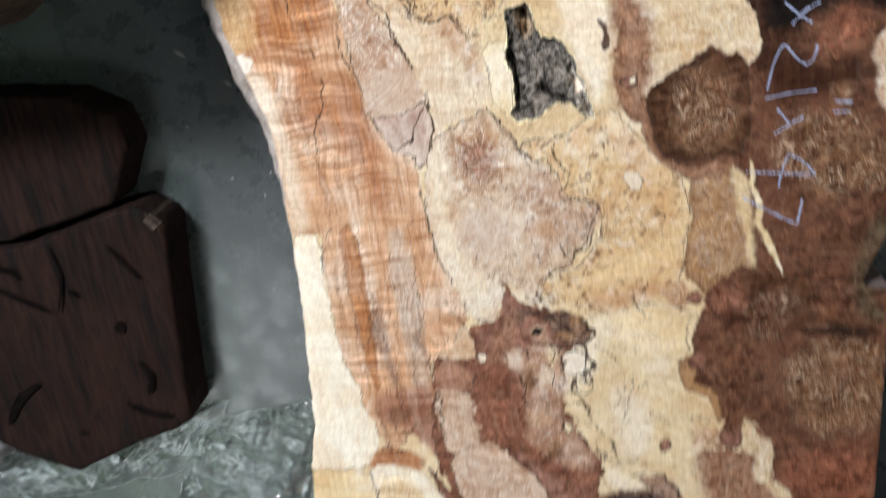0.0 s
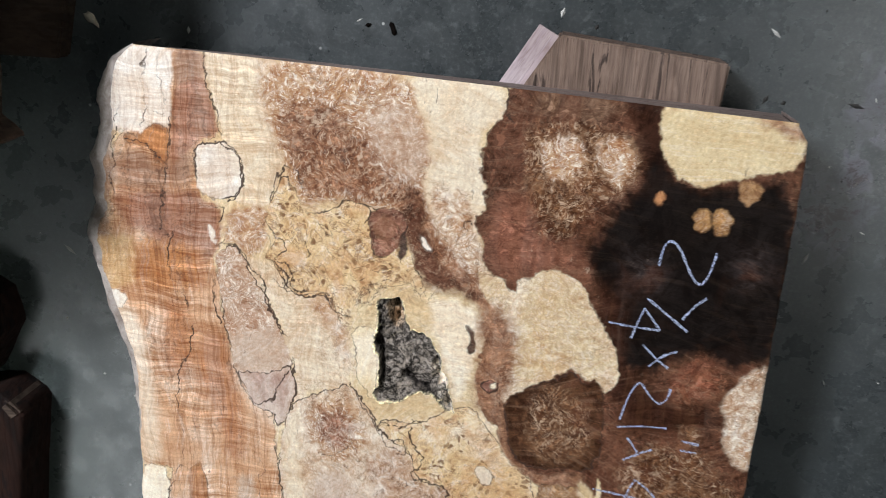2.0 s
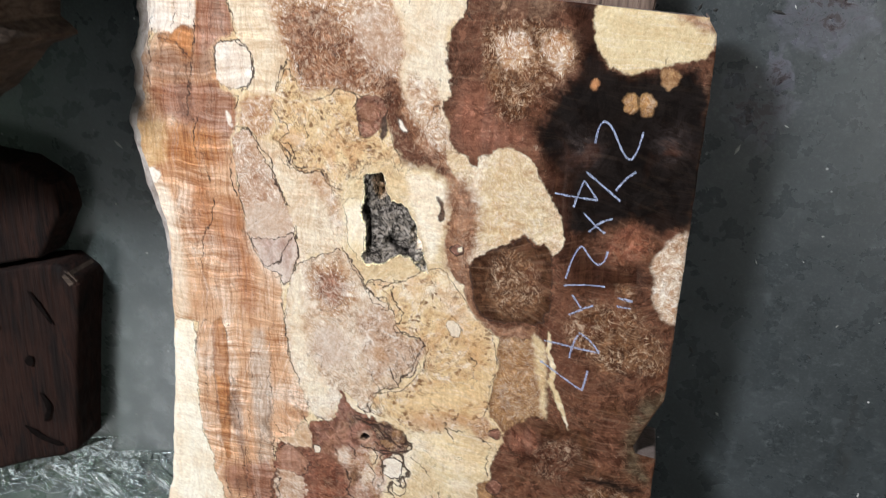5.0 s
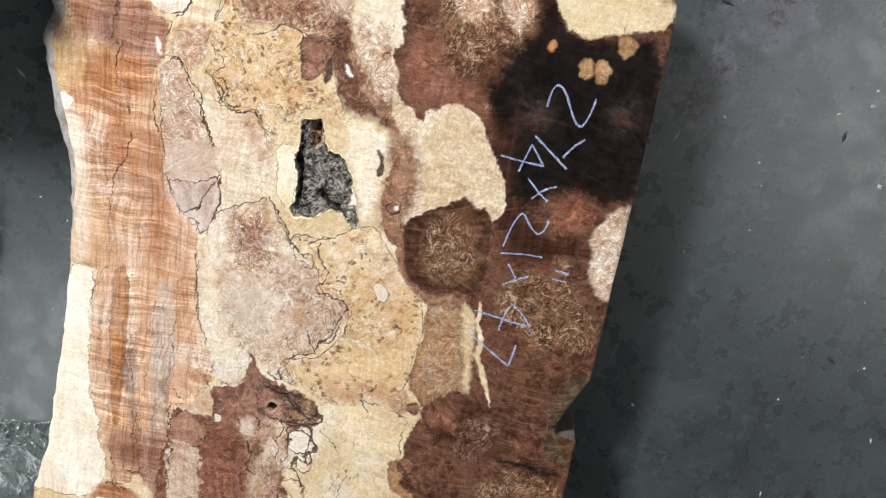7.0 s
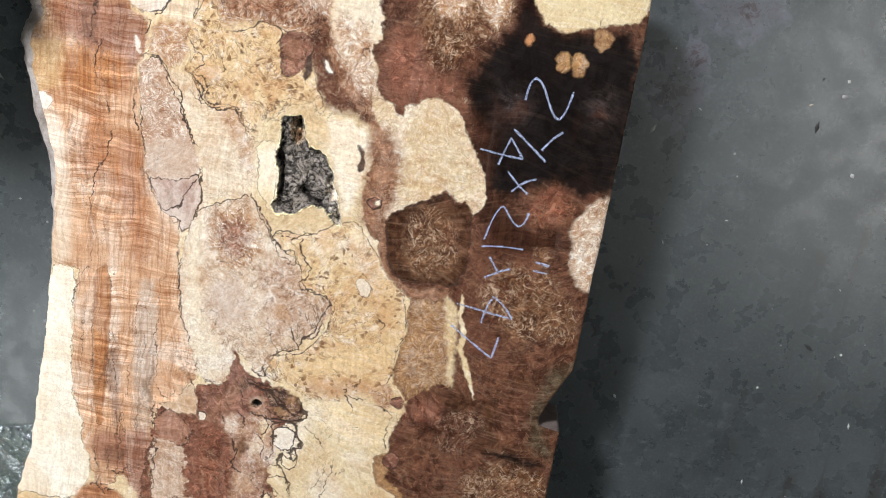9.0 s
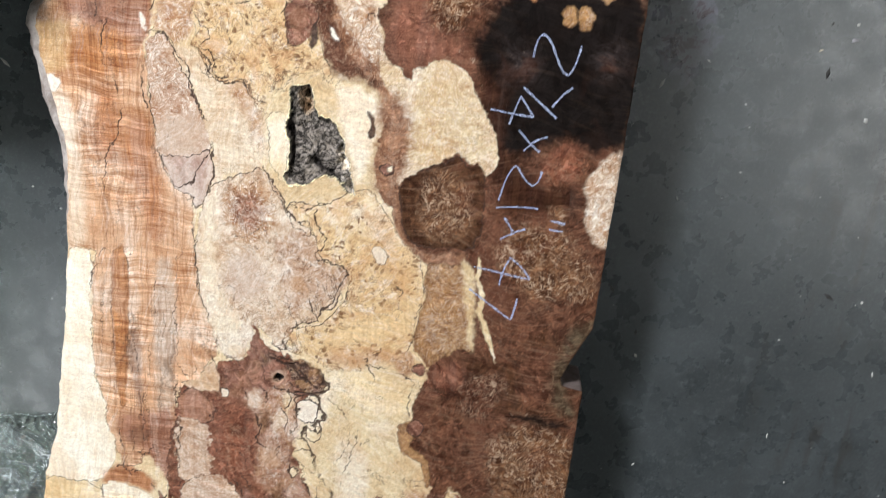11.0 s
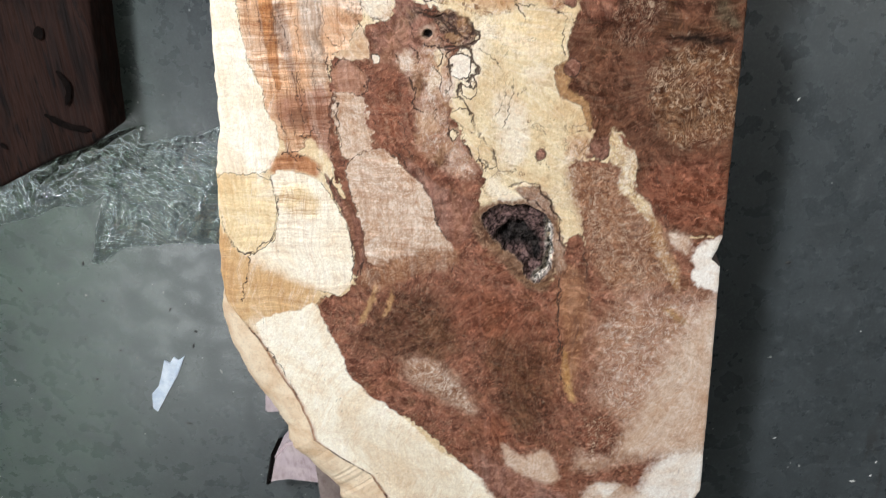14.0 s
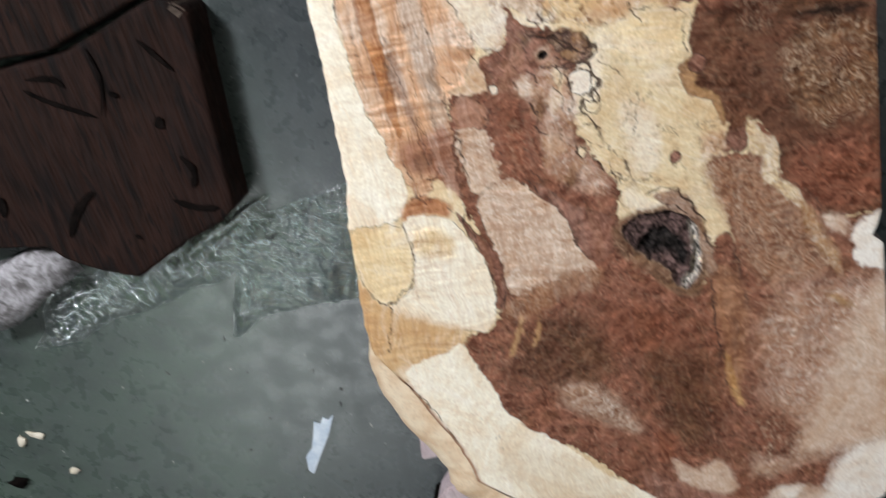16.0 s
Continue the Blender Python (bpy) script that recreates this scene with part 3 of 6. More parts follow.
def zone(name, tint, warp, soft, edge, curl, burl, pore, pts):
    """Lays one patch of figure (mm on the slab's face): tint, wandering of its outline, softness and black edge line."""
    COUNT[0] += 1
    k = COUNT[0] % 3
    warp = 0.55 + 0.75 * warp
    xs, ys = [p[0] for p in pts], [p[1] for p in pts]
    pad = soft * 2 + 8
    near = (X > min(xs) - pad) & (X < max(xs) + pad) & (Y > min(ys) - pad) & (Y < max(ys) + pad)
    d = inside_distance(X[near] + warp * WARP_X[k][near], Y[near] + warp * WARP_Y[k][near], rounded(pts, True))
    f = np.clip(d / max(soft, 0.6) * 0.5 + 0.5, 0, 1)
    f = f * f * (3 - 2 * f)
    figure[near] += f[:, None] * (np.array(COLOURS[tint]) - figure[near])
    traits[near] += f[:, None] * (np.array((curl, burl, pore)) - traits[near])
    spalt[near] *= 1 - f
    if edge > 0.4 and COLOURS[tint][1] > 0.3:
        bleach = 0.28 * f * np.exp(-(np.maximum(d, 0) / 6.0) ** 2) * np.clip(0.6 + 1.1 * BREAK[near], 0, 1)
        figure[near] += bleach[:, None] * (np.array(COLOURS["pale"]) - figure[near])
    elif edge > 0.4:
        figure[near] *= (1 - 0.26 * f * np.exp(-(np.maximum(d, 0) / 3.0) ** 2))[:, None]
    if edge:
        line = edge * np.exp(-np.abs(d / (0.34 + 0.34 * edge)) ** 2.5) * np.clip(0.95 + 1.2 * BREAK[near], 0.35, 1)
        spalt[near] = np.maximum(spalt[near], line * 0.9)
    if tint.startswith("bark"):
        b = np.clip(d / 1.5 + 0.5, 0, 1)
        bark[near] = np.maximum(bark[near], b)
        sink[near] += np.clip(d / 4, 0, 1) ** 0.8 * 0.8


def seam(width, pts):
    """A wandering black line of spalting; a wide one is an open check."""
    xs, ys = [p[0] for p in pts], [p[1] for p in pts]
    near = (X > min(xs) - 12) & (X < max(xs) + 12) & (Y > min(ys) - 12) & (Y < max(ys) + 12)
    d = line_distance(X[near] + 1.6 * WARP_X[1][near], Y[near] + 1.6 * WARP_Y[1][near], rounded(pts, False))
    w = 0.32 + 0.46 * width + (0.4 if width > 1.1 else 0.0)
    spalt[near] = np.maximum(spalt[near], min(width, 1.0) * 0.95 * np.exp(-(d / w) ** 2) * np.clip(0.85 + 1.2 * BREAK[near], 0.35, 1))
    if width > 1.1:
        sink[near] += 0.12 * np.exp(-(d / w) ** 2)


zone("flame_band", "flame", 1, 1, .6, 1, 0, 0,
     [(83, 388), (119, 387), (117, 369), (122, 352), (128, 328), (110, 321), (108, 290), (112, 278), (124, 274), (126, 258), (124, 245), (119, 230), (123, 217), (122, 224), (124, 201), (128, 168), (132, 143), (137, 130), (145, 115), (151, 110), (163, 108), (166, 96), (166, 60), (170, 38), (172, 17), (181, -7), (187, -23), (192, -42), (182, -56), (176, -73), (168, -82), (153, -87), (153, -111), (158, -138), (155, -166), (149, -189), (138, -175), (124, -158), (115, -178), (102, -180), (95, -162), (92, -146), (86, -141), (84, -114), (80, -102), (72, -79), (71, -39), (72, 6), (70, 17), (76, 42), (68, 47), (52, 39), (43, 73), (37, 119), (29, 163), (22, 191), (15, 229), (9, 230), (22, 245), (37, 255), (39, 284), (45, 314), (53, 325)])
zone("top_strip", "whitecream", 1, 2, .4, .6, .05, 0,
     [(119, 390), (158, 388), (179, 376), (168, 351), (168, 331), (175, 307), (166, 286), (162, 277), (135, 276), (144, 299), (141, 315), (131, 324), (124, 353), (118, 372)])
zone("white_corner", "white", 1, 2, .4, .45, 0, 0,
     [(35, 333), (36, 361), (44, 379), (57, 388), (94, 388), (95, 370), (91, 355), (92, 340), (86, 327), (75, 331), (67, 323), (55, 326), (44, 324)])
zone("top_silver", "silver", 1, 4, .3, .8, 0, 0,
     [(94, 388), (119, 389), (117, 369), (109, 366), (95, 358)])
zone("umber_column", "umber", 1, 3, .4, 1, 0, 0,
     [(95, 363), (117, 369), (122, 352), (128, 328), (110, 322), (88, 294), (88, 314), (91, 333)])
zone("amber_fringe", "orange", 1, 2, .6, .6, 0, 0,
     [(52, 323), (67, 322), (75, 332), (89, 330), (88, 312), (84, 294), (79, 309), (71, 315), (58, 316)])
zone("rosy_column", "silver", 1, 5, .3, .9, 0, 0,
     [(46, 310), (71, 312), (80, 299), (104, 315), (106, 290), (81, 285), (44, 281)])
zone("umber_patch", "umber", 1.5, 5, .4, 1, .1, 0,
     [(41, 280), (81, 282), (108, 285), (112, 277), (125, 273), (125, 247), (117, 233), (100, 228), (78, 239), (67, 247), (45, 258)])
zone("pale_square", "white", .8, 1, 1, .4, 0, 0,
     [(109, 320), (131, 323), (140, 316), (144, 302), (142, 288), (132, 280), (116, 279), (109, 288), (108, 304)])
zone("white_spur", "white", .8, 1, .5, .2, 0, 0,
     [(113, 260), (120, 257), (123, 243), (118, 247)])
zone("crust_margin", "silver", 2, 3, .4, 0, .4, .3,
     [(35, 341), (44, 324), (43, 308), (45, 290), (38, 274), (35, 254), (41, 239), (20, 224), (9, 230), (19, 247), (18, 272), (26, 310), (31, 333)])
zone("amber_shoulder", "amber", 1, 4, .2, .5, .1, .1,
     [(16, 242), (24, 199), (44, 199), (55, 209), (59, 228), (54, 246)])
zone("cinnamon_streak", "orange", 1.5, 7, 0, 1, 0, 0,
     [(58, 242), (111, 242), (114, 223), (113, 207), (91, 204), (60, 203), (54, 218)])
zone("cinnamon_low", "cinnamon", 1.5, 9, 0, 1, 0, 0,
     [(78, 197), (98, 189), (99, 145), (89, 124), (71, 137), (75, 172)])
zone("umber_flow", "cinnamon", 1.5, 9, 0, 1, 0, 0,
     [(105, 170), (127, 167), (136, 124), (138, 67), (126, 55), (116, 107), (104, 116), (99, 135)])
zone("left_margin", "margin", 1, 6, 0, .6, 0, 0,
     [(27, 191), (48, 189), (59, 161), (63, 127), (67, 86), (66, 49), (52, 39), (43, 78), (38, 124), (31, 163)])
zone("white_nick", "white", .8, 1.5, .5, 0, 0, 0,
     [(28, 197), (44, 199), (46, 191), (38, 183), (31, 188)])
zone("bright_margin", "pale", 1, 1.2, .6, .2, 0, 0,
     [(47, 41), (66, 46), (73, 34), (70, 11), (71, -39), (72, -79), (80, -101), (84, -114), (85, -141), (92, -146), (94, -168), (88, -178), (79, -199), (19, -202), (16, -185), (27, -158), (37, -96), (42, -8)])
zone("orange_streak", "orange", .8, 1.5, .6, 1, 0, 0,
     [(90, 46), (103, 53), (106, 15), (105, -58), (103, -111), (99, -115), (94, -83), (92, -60), (90, -25), (90, 14)])
zone("silver_strip", "silver", .8, 3, .3, 1, 0, 0,
     [(108, -20), (116, -34), (120, -80), (118, -119), (112, -92), (106, -58)])
zone("rose_strip", "rose", .8, 4, .2, 1, 0, 0,
     [(131, 45), (150, 42), (152, -64), (149, -112), (135, -126), (130, -55)])
zone("umber_low", "umber", 1, 6, 0, 1, 0, 0,
     [(124, -115), (152, -105), (155, -166), (149, -189), (138, -175), (124, -157), (96, -146), (94, -119)])
zone("cream_tongue", "whitecream", 1, 3, 0, .35, .3, .05,
     [(140, 237), (167, 233), (182, 211), (201, 208), (221, 186), (229, 153), (227, 137), (217, 134), (197, 131), (185, 118), (178, 113), (183, 143), (177, 167), (167, 195), (152, 218)])
zone("fleck_patch", "tanburl", 2, 8, 0, 0, .6, .3,
     [(196, 221), (211, 213), (221, 191), (227, 167), (228, 152), (211, 176), (196, 198)])
zone("top_spur", "tanburl", 1, 3, .3, .1, .7, .2,
     [(131, 272), (163, 278), (162, 249), (148, 234), (137, 245), (128, 246)])
zone("pink_lobe", "pinkbeige", 1, 1, .9, .3, 0.75, 0,
     [(121, 236), (128, 242), (137, 246), (143, 234), (151, 221), (161, 204), (170, 181), (177, 163), (179, 148), (170, 130), (157, 118), (147, 113), (140, 127), (133, 141), (128, 168), (124, 201), (122, 224)])
zone("pink_lobe_low", "rose", 1, 6, 0, .2, .25, 0,
     [(131, 173), (170, 176), (177, 163), (178, 149), (172, 142), (142, 138), (133, 142)])
zone("plum_lobe", "plum", 1, 1, .9, .2, .1, 0,
     [(133, 140), (147, 139), (167, 143), (178, 150), (182, 141), (183, 126), (179, 113), (175, 100), (168, 93), (163, 106), (152, 107), (146, 112), (140, 127)])
zone("tan_burl", "tanburl", 2, 9, 0, 0, 1, 0,
     [(161, 386), (233, 384), (270, 375), (280, 345), (289, 317), (277, 296), (278, 271), (260, 283), (235, 286), (214, 289), (188, 282), (178, 307), (169, 329), (158, 350)])
zone("tan_burl_dark", "fan", 3, 9, 0, 0, .9, 0,
     [(168, 351), (209, 359), (234, 337), (269, 315), (286, 292), (282, 251), (266, 265), (258, 283), (235, 286), (214, 290), (193, 282), (181, 307)])
zone("tan_swirl", "rose", 2, 9, 0, .4, .5, 0,
     [(234, 351), (273, 359), (284, 326), (275, 301), (254, 309), (239, 327)])
zone("cream_field", "whitecream", 1, 3, .2, .15, .05, .05,
     [(265, 381), (331, 376), (337, 353), (321, 349), (316, 329), (326, 293), (316, 281), (322, 255), (326, 240), (321, 229), (307, 243), (288, 269), (276, 301), (284, 326), (272, 359)])
zone("cream_burl", "paleburl", 2, 5, 0, .1, .75, .1,
     [(282, 306), (312, 297), (320, 265), (327, 240), (347, 226), (333, 215), (312, 233), (291, 261)])
zone("cream_burl_low", "paleburl", 1.5, 4, 0, .1, .8, .1,
     [(282, 263), (317, 269), (320, 242), (328, 219), (320, 223), (306, 226), (296, 240)])
zone("river", "redbrown", 2, 4, .4, 0, .5, 0,
     [(262, 297), (275, 296), (286, 266), (307, 241), (330, 224), (346, 218), (334, 210), (316, 218), (303, 211), (288, 216), (277, 236), (266, 262)])
zone("river_edge", "fan", 2, 5, 0, .2, .8, 0,
     [(280, 286), (291, 267), (312, 244), (338, 226), (328, 219), (302, 235), (283, 261)])
zone("white_eye", "white", .5, 1, .7, 0, 0, 0,
     [(276, 266), (281, 264), (286, 253), (281, 252)])
zone("yellow_burl", "yellow", 1, 1.2, .9, 0, .05, 1,
     [(163, 276), (170, 290), (175, 303), (182, 293), (188, 279), (199, 272), (214, 280), (219, 288), (235, 284), (258, 278), (271, 249), (282, 225), (298, 212), (289, 188), (241, 208), (223, 200), (209, 210), (184, 208), (173, 222), (167, 233), (159, 238), (169, 251), (162, 264)])
zone("yellow_cluster", "yellow", 1, 1.2, .6, 0, .2, 1,
     [(211, 214), (225, 219), (241, 212), (243, 193), (236, 184), (226, 184), (215, 194)])
zone("brown_knot", "rosebrown", 1, 1, .8, 0, .5, .2,
     [(238, 279), (250, 283), (263, 282), (267, 267), (261, 254), (249, 244), (243, 247), (240, 264)])
zone("knot_sliver", "greybrown", .5, 1, .8, 0, 0, 0,
     [(265, 268), (269, 256), (264, 243), (260, 249)])
zone("pocket_halo", "cream", 1.5, 6, 0, .2, .05, .25,
     [(225, 205), (246, 220), (273, 227), (301, 223), (316, 219), (324, 205), (328, 191), (326, 172), (323, 152), (322, 131), (303, 115), (258, 110), (238, 123), (227, 139), (232, 157), (226, 177)])
zone("halo_fade", "pale", 1, 4, 0, .2, .05, .1,
     [(285, 217), (316, 215), (325, 201), (326, 177), (319, 159), (311, 131), (302, 155), (295, 179), (289, 197)])
zone("grey_squiggle", "greybrown", .6, 1, .5, 0, .2, 0,
     [(313, 200), (320, 195), (321, 186), (323, 179), (319, 173), (315, 178), (318, 186)])
zone("gold_low", "yellow", 1, 1.2, .8, 0, .05, 1,
     [(248, 114), (278, 109), (307, 126), (322, 132), (330, 118), (341, 107), (350, 90), (365, 81), (374, 66), (378, 51), (377, 30), (371, 7), (372, -16), (356, -29), (338, -31), (308, -58), (291, -48), (280, -33), (264, -34), (248, -25), (255, -9), (284, -3), (299, 10), (308, 27), (309, 49), (296, 58), (281, 62), (274, 92), (259, 80)])
zone("gold_low_clear", "butterlt", 1.5, 8, 0, .3, 0, .2,
     [(284, -14), (330, 13), (370, 23), (370, -4), (331, -14), (295, -25)])
zone("gold_low_flow", "amber", 2, 10, 0, .2, 0, .6,
     [(328, 113), (350, 85), (366, 71), (363, 44), (343, 47), (325, 77)])
zone("white_spot", "paleburl", .8, 1, .6, 0, 0, 0,
     [(329, 78), (336, 80), (343, 73), (341, 63), (334, 62), (330, 70)])
zone("pale_burl", "paleburl", 1.2, 1.2, .9, 0, .5, .3,
     [(175, 102), (183, 118), (202, 130), (227, 138), (243, 119), (254, 95), (274, 87), (280, 67), (291, 52), (309, 54), (303, 32), (298, 15), (286, 14), (284, 0), (263, -5), (256, -17), (254, -35), (237, -20), (226, -7), (219, -33), (214, -48), (200, -47), (192, -36), (184, -15), (176, 7), (170, 33), (168, 60), (170, 81)])
zone("pale_rim", "whitecream", 1.5, 4, 0, .2, .15, .1,
     [(172, 81), (177, 102), (184, 116), (190, 99), (186, 62), (191, 25), (210, -6), (216, -30), (206, -47), (192, -37), (181, -9), (172, 23)])
zone("eye_burl", "tanburl", 2, 5, 0, 0, 1, .1,
     [(190, 104), (203, 123), (218, 124), (233, 113), (240, 94), (234, 76), (214, 65), (198, 76)])
zone("eye_burl_core", "umber", 2, 6, 0, 0, 1, 0,
     [(198, 102), (210, 116), (225, 113), (231, 95), (221, 80), (206, 82)])
zone("rose_low", "rose", 2, 8, 0, 0, .25, .1,
     [(194, 47), (214, 60), (230, 51), (236, 30), (220, 12), (199, 15)])
zone("rose_spalt", "rose", 1.5, 4, .2, 0, .5, .6,
     [(249, 79), (267, 87), (280, 67), (281, 57), (309, 54), (304, 33), (290, 22), (272, 18), (263, 0), (252, 15), (245, 42), (242, 68)])
zone("heart_right", "redbrown", 1.3, 1.2, .6, 0, .3, .05,
     [(331, 377), (335, 356), (322, 346), (317, 329), (319, 310), (325, 293), (315, 280), (323, 265), (323, 245), (332, 238), (350, 227), (343, 212), (328, 196), (328, 177), (323, 150), (330, 122), (345, 115), (352, 95), (365, 81), (381, 72), (402, 64), (376, 19), (373, -9), (390, -24), (389, -47), (377, -66), (382, -88), (370, -108), (374, -122), (396, -126), (401, -153), (400, -151), (400, -174), (419, -186), (424, -152), (443, -177), (447, -193), (444, -216), (463, -235), (473, -267), (557, -268), (556, -4), (550, 245), (542, 366), (523, 394), (378, 393)])
zone("dark_heart", "dark", 2.5, 8, 0, 0, 0, 0,
     [(419, 378), (439, 373), (441, 339), (452, 322), (474, 315), (535, 329), (540, 195), (512, 182), (497, 186), (489, 193), (470, 190), (449, 172), (429, 180), (416, 209), (420, 225), (393, 258), (409, 289), (429, 319), (428, 338)])
zone("bloom_a", "bloom", 3, 14, 0, 0, .1, 0,
     [(498, 269), (514, 281), (522, 262), (515, 246), (500, 250)])
zone("bloom_b", "bloom", 3, 16, 0, 0, .1, 0,
     [(421, 261), (446, 269), (456, 240), (429, 234)])
zone("deep_wash", "deep", 3, 12, 0, .1, .1, 0,
     [(406, 250), (431, 224), (429, 177), (449, 170), (470, 156), (505, 146), (497, 131), (441, 119), (428, 147), (418, 183), (405, 222)])
zone("rust_column", "deep", 2, 6, 0, 0, .1, 0,
     [(422, 374), (438, 371), (441, 329), (428, 337), (419, 356)])
zone("taupe_top", "taupe", 1.5, 5, .2, .1, .15, 0,
     [(348, 376), (417, 372), (399, 354), (381, 355), (354, 358)])
zone("rosette", "goldburl", 2, 6, .1, 0, 1, 0,
     [(351, 350), (381, 355), (408, 350), (426, 333), (425, 319), (413, 304), (395, 293), (383, 276), (369, 268), (359, 278), (352, 303), (348, 326)])
zone("rosette_bright", "tanburl", 2, 5, 0, 0, 1, 0,
     [(357, 336), (375, 347), (392, 335), (384, 315), (367, 313)])
zone("rosette_edge", "tanburl", 2, 5, .2, 0, 1, 0,
     [(403, 349), (418, 344), (425, 325), (417, 310), (402, 321), (398, 339)])
zone("red_flow", "redlow", 3, 12, 0, .1, .2, 0,
     [(327, 286), (352, 298), (369, 269), (389, 256), (371, 244), (342, 242), (326, 255)])
zone("cream_corner", "butter", 1, 1.6, .3, 0, .04, .1,
     [(437, 372), (459, 371), (493, 371), (534, 362), (532, 333), (512, 329), (491, 324), (470, 316), (452, 321), (440, 337)])
zone("corner_rim", "fan", 2, 6, 0, 0, .3, .2,
     [(494, 372), (534, 361), (533, 351), (513, 358)])
zone("corner_drip", "fangold", .8, 1.5, .3, 0, .3, 0,
     [(493, 322), (504, 323), (510, 316), (504, 305), (496, 309)])
zone("twin_knot", "gold", .6, 1.2, .6, 0, .5, .4,
     [(467, 293), (469, 301), (478, 301), (481, 289), (476, 283), (469, 286)])
zone("twin_knot_b", "gold", .6, 1.2, .6, 0, .5, .4,
     [(479, 300), (487, 303), (494, 295), (492, 285), (484, 283), (480, 289)])
zone("orange_dot", "orange", .5, 1.5, .3, 0, 0, 0,
     [(439, 309), (443, 312), (446, 307), (443, 302), (439, 304)])
zone("flag", "cream", 1, 1.2, .5, 0.15, 0.5, 0,
     [(328, 219), (319, 242), (329, 240), (340, 238), (345, 228), (352, 227), (350, 239), (359, 239), (368, 246), (379, 249), (390, 244), (401, 232), (406, 220), (417, 205), (426, 187), (431, 166), (424, 159), (422, 152), (414, 165), (407, 161), (403, 166), (395, 172), (383, 163), (369, 156), (355, 146), (345, 136), (344, 159), (347, 188)])
zone("fan", "fan", 1.5, 7, 0, 0.15, 0.5, 0,
     [(324, 220), (347, 212), (356, 185), (353, 155), (344, 134), (340, 118), (329, 127), (322, 146), (324, 157), (328, 177), (323, 200)])
zone("fan_knot", "rosebrown", .6, 1, .9, 0, .2, 0,
     [(328, 150), (334, 155), (341, 154), (341, 147), (333, 144)])
zone("fan_knot_eye", "cream", .3, .8, .6, 0, 0, 0,
     [(336, 152), (340, 154), (340, 148), (336, 147)])
zone("eye_border", "fan", 1, 2, .5, .2, .4, 0,
     [(343, 134), (352, 116), (352, 96), (368, 83), (381, 77), (395, 83), (414, 83), (412, 75), (392, 62), (376, 68), (360, 82), (348, 94), (343, 115)])
zone("dark_eye", "umberdark", 1, 1.2, .9, 0, .15, .1,
     [(345, 135), (353, 143), (369, 154), (383, 161), (396, 170), (407, 158), (414, 164), (420, 152), (422, 123), (423, 103), (415, 85), (395, 86), (380, 83), (365, 86), (354, 100), (351, 118)])
zone("dark_eye_core", "goldburl", 2, 7, 0, 0, 1, 0,
     [(366, 144), (383, 154), (403, 146), (415, 122), (408, 99), (389, 90), (375, 98), (365, 122)])
zone("edge_rosettes", "paleburl", 1, 3, .3, 0, .85, 0,
     [(536, 192), (515, 176), (507, 163), (506, 151), (512, 142), (510, 124), (517, 113), (528, 103), (540, 104), (537, 169)])
zone("rust_shoulder", "rust", 2, 5, 0, 0, .4, .1,
     [(470, 174), (485, 189), (497, 186), (504, 170), (493, 160), (475, 155), (467, 162)])
zone("squiggle_field", "goldburl", 2, 8, 0, 0, 1, 0,
     [(441, 97), (456, 114), (475, 113), (496, 108), (527, 78), (528, 53), (503, 53), (479, 45), (462, 65), (440, 73)])
zone("squiggle_small", "goldburl", 2, 5, 0, 0, 1, 0,
     [(477, 133), (492, 136), (495, 122), (482, 118)])
zone("tendril", "butter", .5, 1, .4, .2, 0, 0,
     [(424, 85), (428, 72), (427, 59), (434, 41), (432, 28), (440, 15), (446, -4), (452, -21), (445, -9), (437, 6), (430, 25), (425, 30), (429, 43), (423, 59), (423, 72)])
zone("fan_low", "fangold", 1, 1.2, .6, 0.1, 0.5, 0,
     [(378, 72), (406, 70), (411, 78), (417, 66), (421, 72), (424, 46), (424, 19), (429, -12), (420, -7), (404, -17), (388, -31), (384, -25), (373, -15), (373, 2), (378, 24), (379, 51)])
zone("fan_low_tip", "butter", 1, 3, 0, .3, .2, 0,
     [(408, 73), (412, 78), (422, 66), (426, 19), (429, -12), (423, -3), (417, 34), (412, 55)])
zone("dark_saddle", "umberdark", 3, 10, 0, 0.05, .1, 0,
     [(390, -27), (425, -14), (452, -23), (470, -3), (487, 20), (508, 12), (499, -34), (514, -67), (477, -65), (446, -63), (417, -43)])
zone("red_saddle", "redlow", 3, 10, 0, .1, .3, 0,
     [(393, -29), (415, -21), (428, -42), (408, -56), (392, -49)])
zone("saddle_line", "dark", 2, 5, 0, 0, 0, 0,
     [(462, -68), (490, -66), (531, -73), (521, -77), (489, -76)])
zone("saddle_line_high", "deep", 2, 5, 0, 0, 0, 0,
     [(387, -54), (418, -54), (455, -55), (448, -60), (414, -60)])
zone("notch_lip", "olive", 1.5, 6, 0, 0.05, 0, 0,
     [(512, 24), (532, 39), (535, 22), (521, 1), (514, -22), (520, -43), (532, -65), (513, -62), (501, -34), (503, -5)])
zone("notch_glow", "redbrown", 2, 8, 0, 0, 0.1, 0,
     [(470, -3), (489, 10), (502, -33), (500, -62), (476, -55)])
zone("thread_cluster", "redbrown", 2, 8, 0, 0, .8, 0,
     [(426, -37), (457, -26), (465, -44), (443, -76), (420, -73)])
zone("gold_shimmer", "goldburl", 2, 9, 0, 0, 1, 0,
     [(453, -110), (465, -85), (500, -77), (535, -90), (539, -153), (502, -178), (466, -158)])
zone("rust_patch", "rust", 3, 12, 0, 0, .3, 0,
     [(464, -188), (535, -185), (540, -256), (506, -262), (467, -255), (449, -217)])
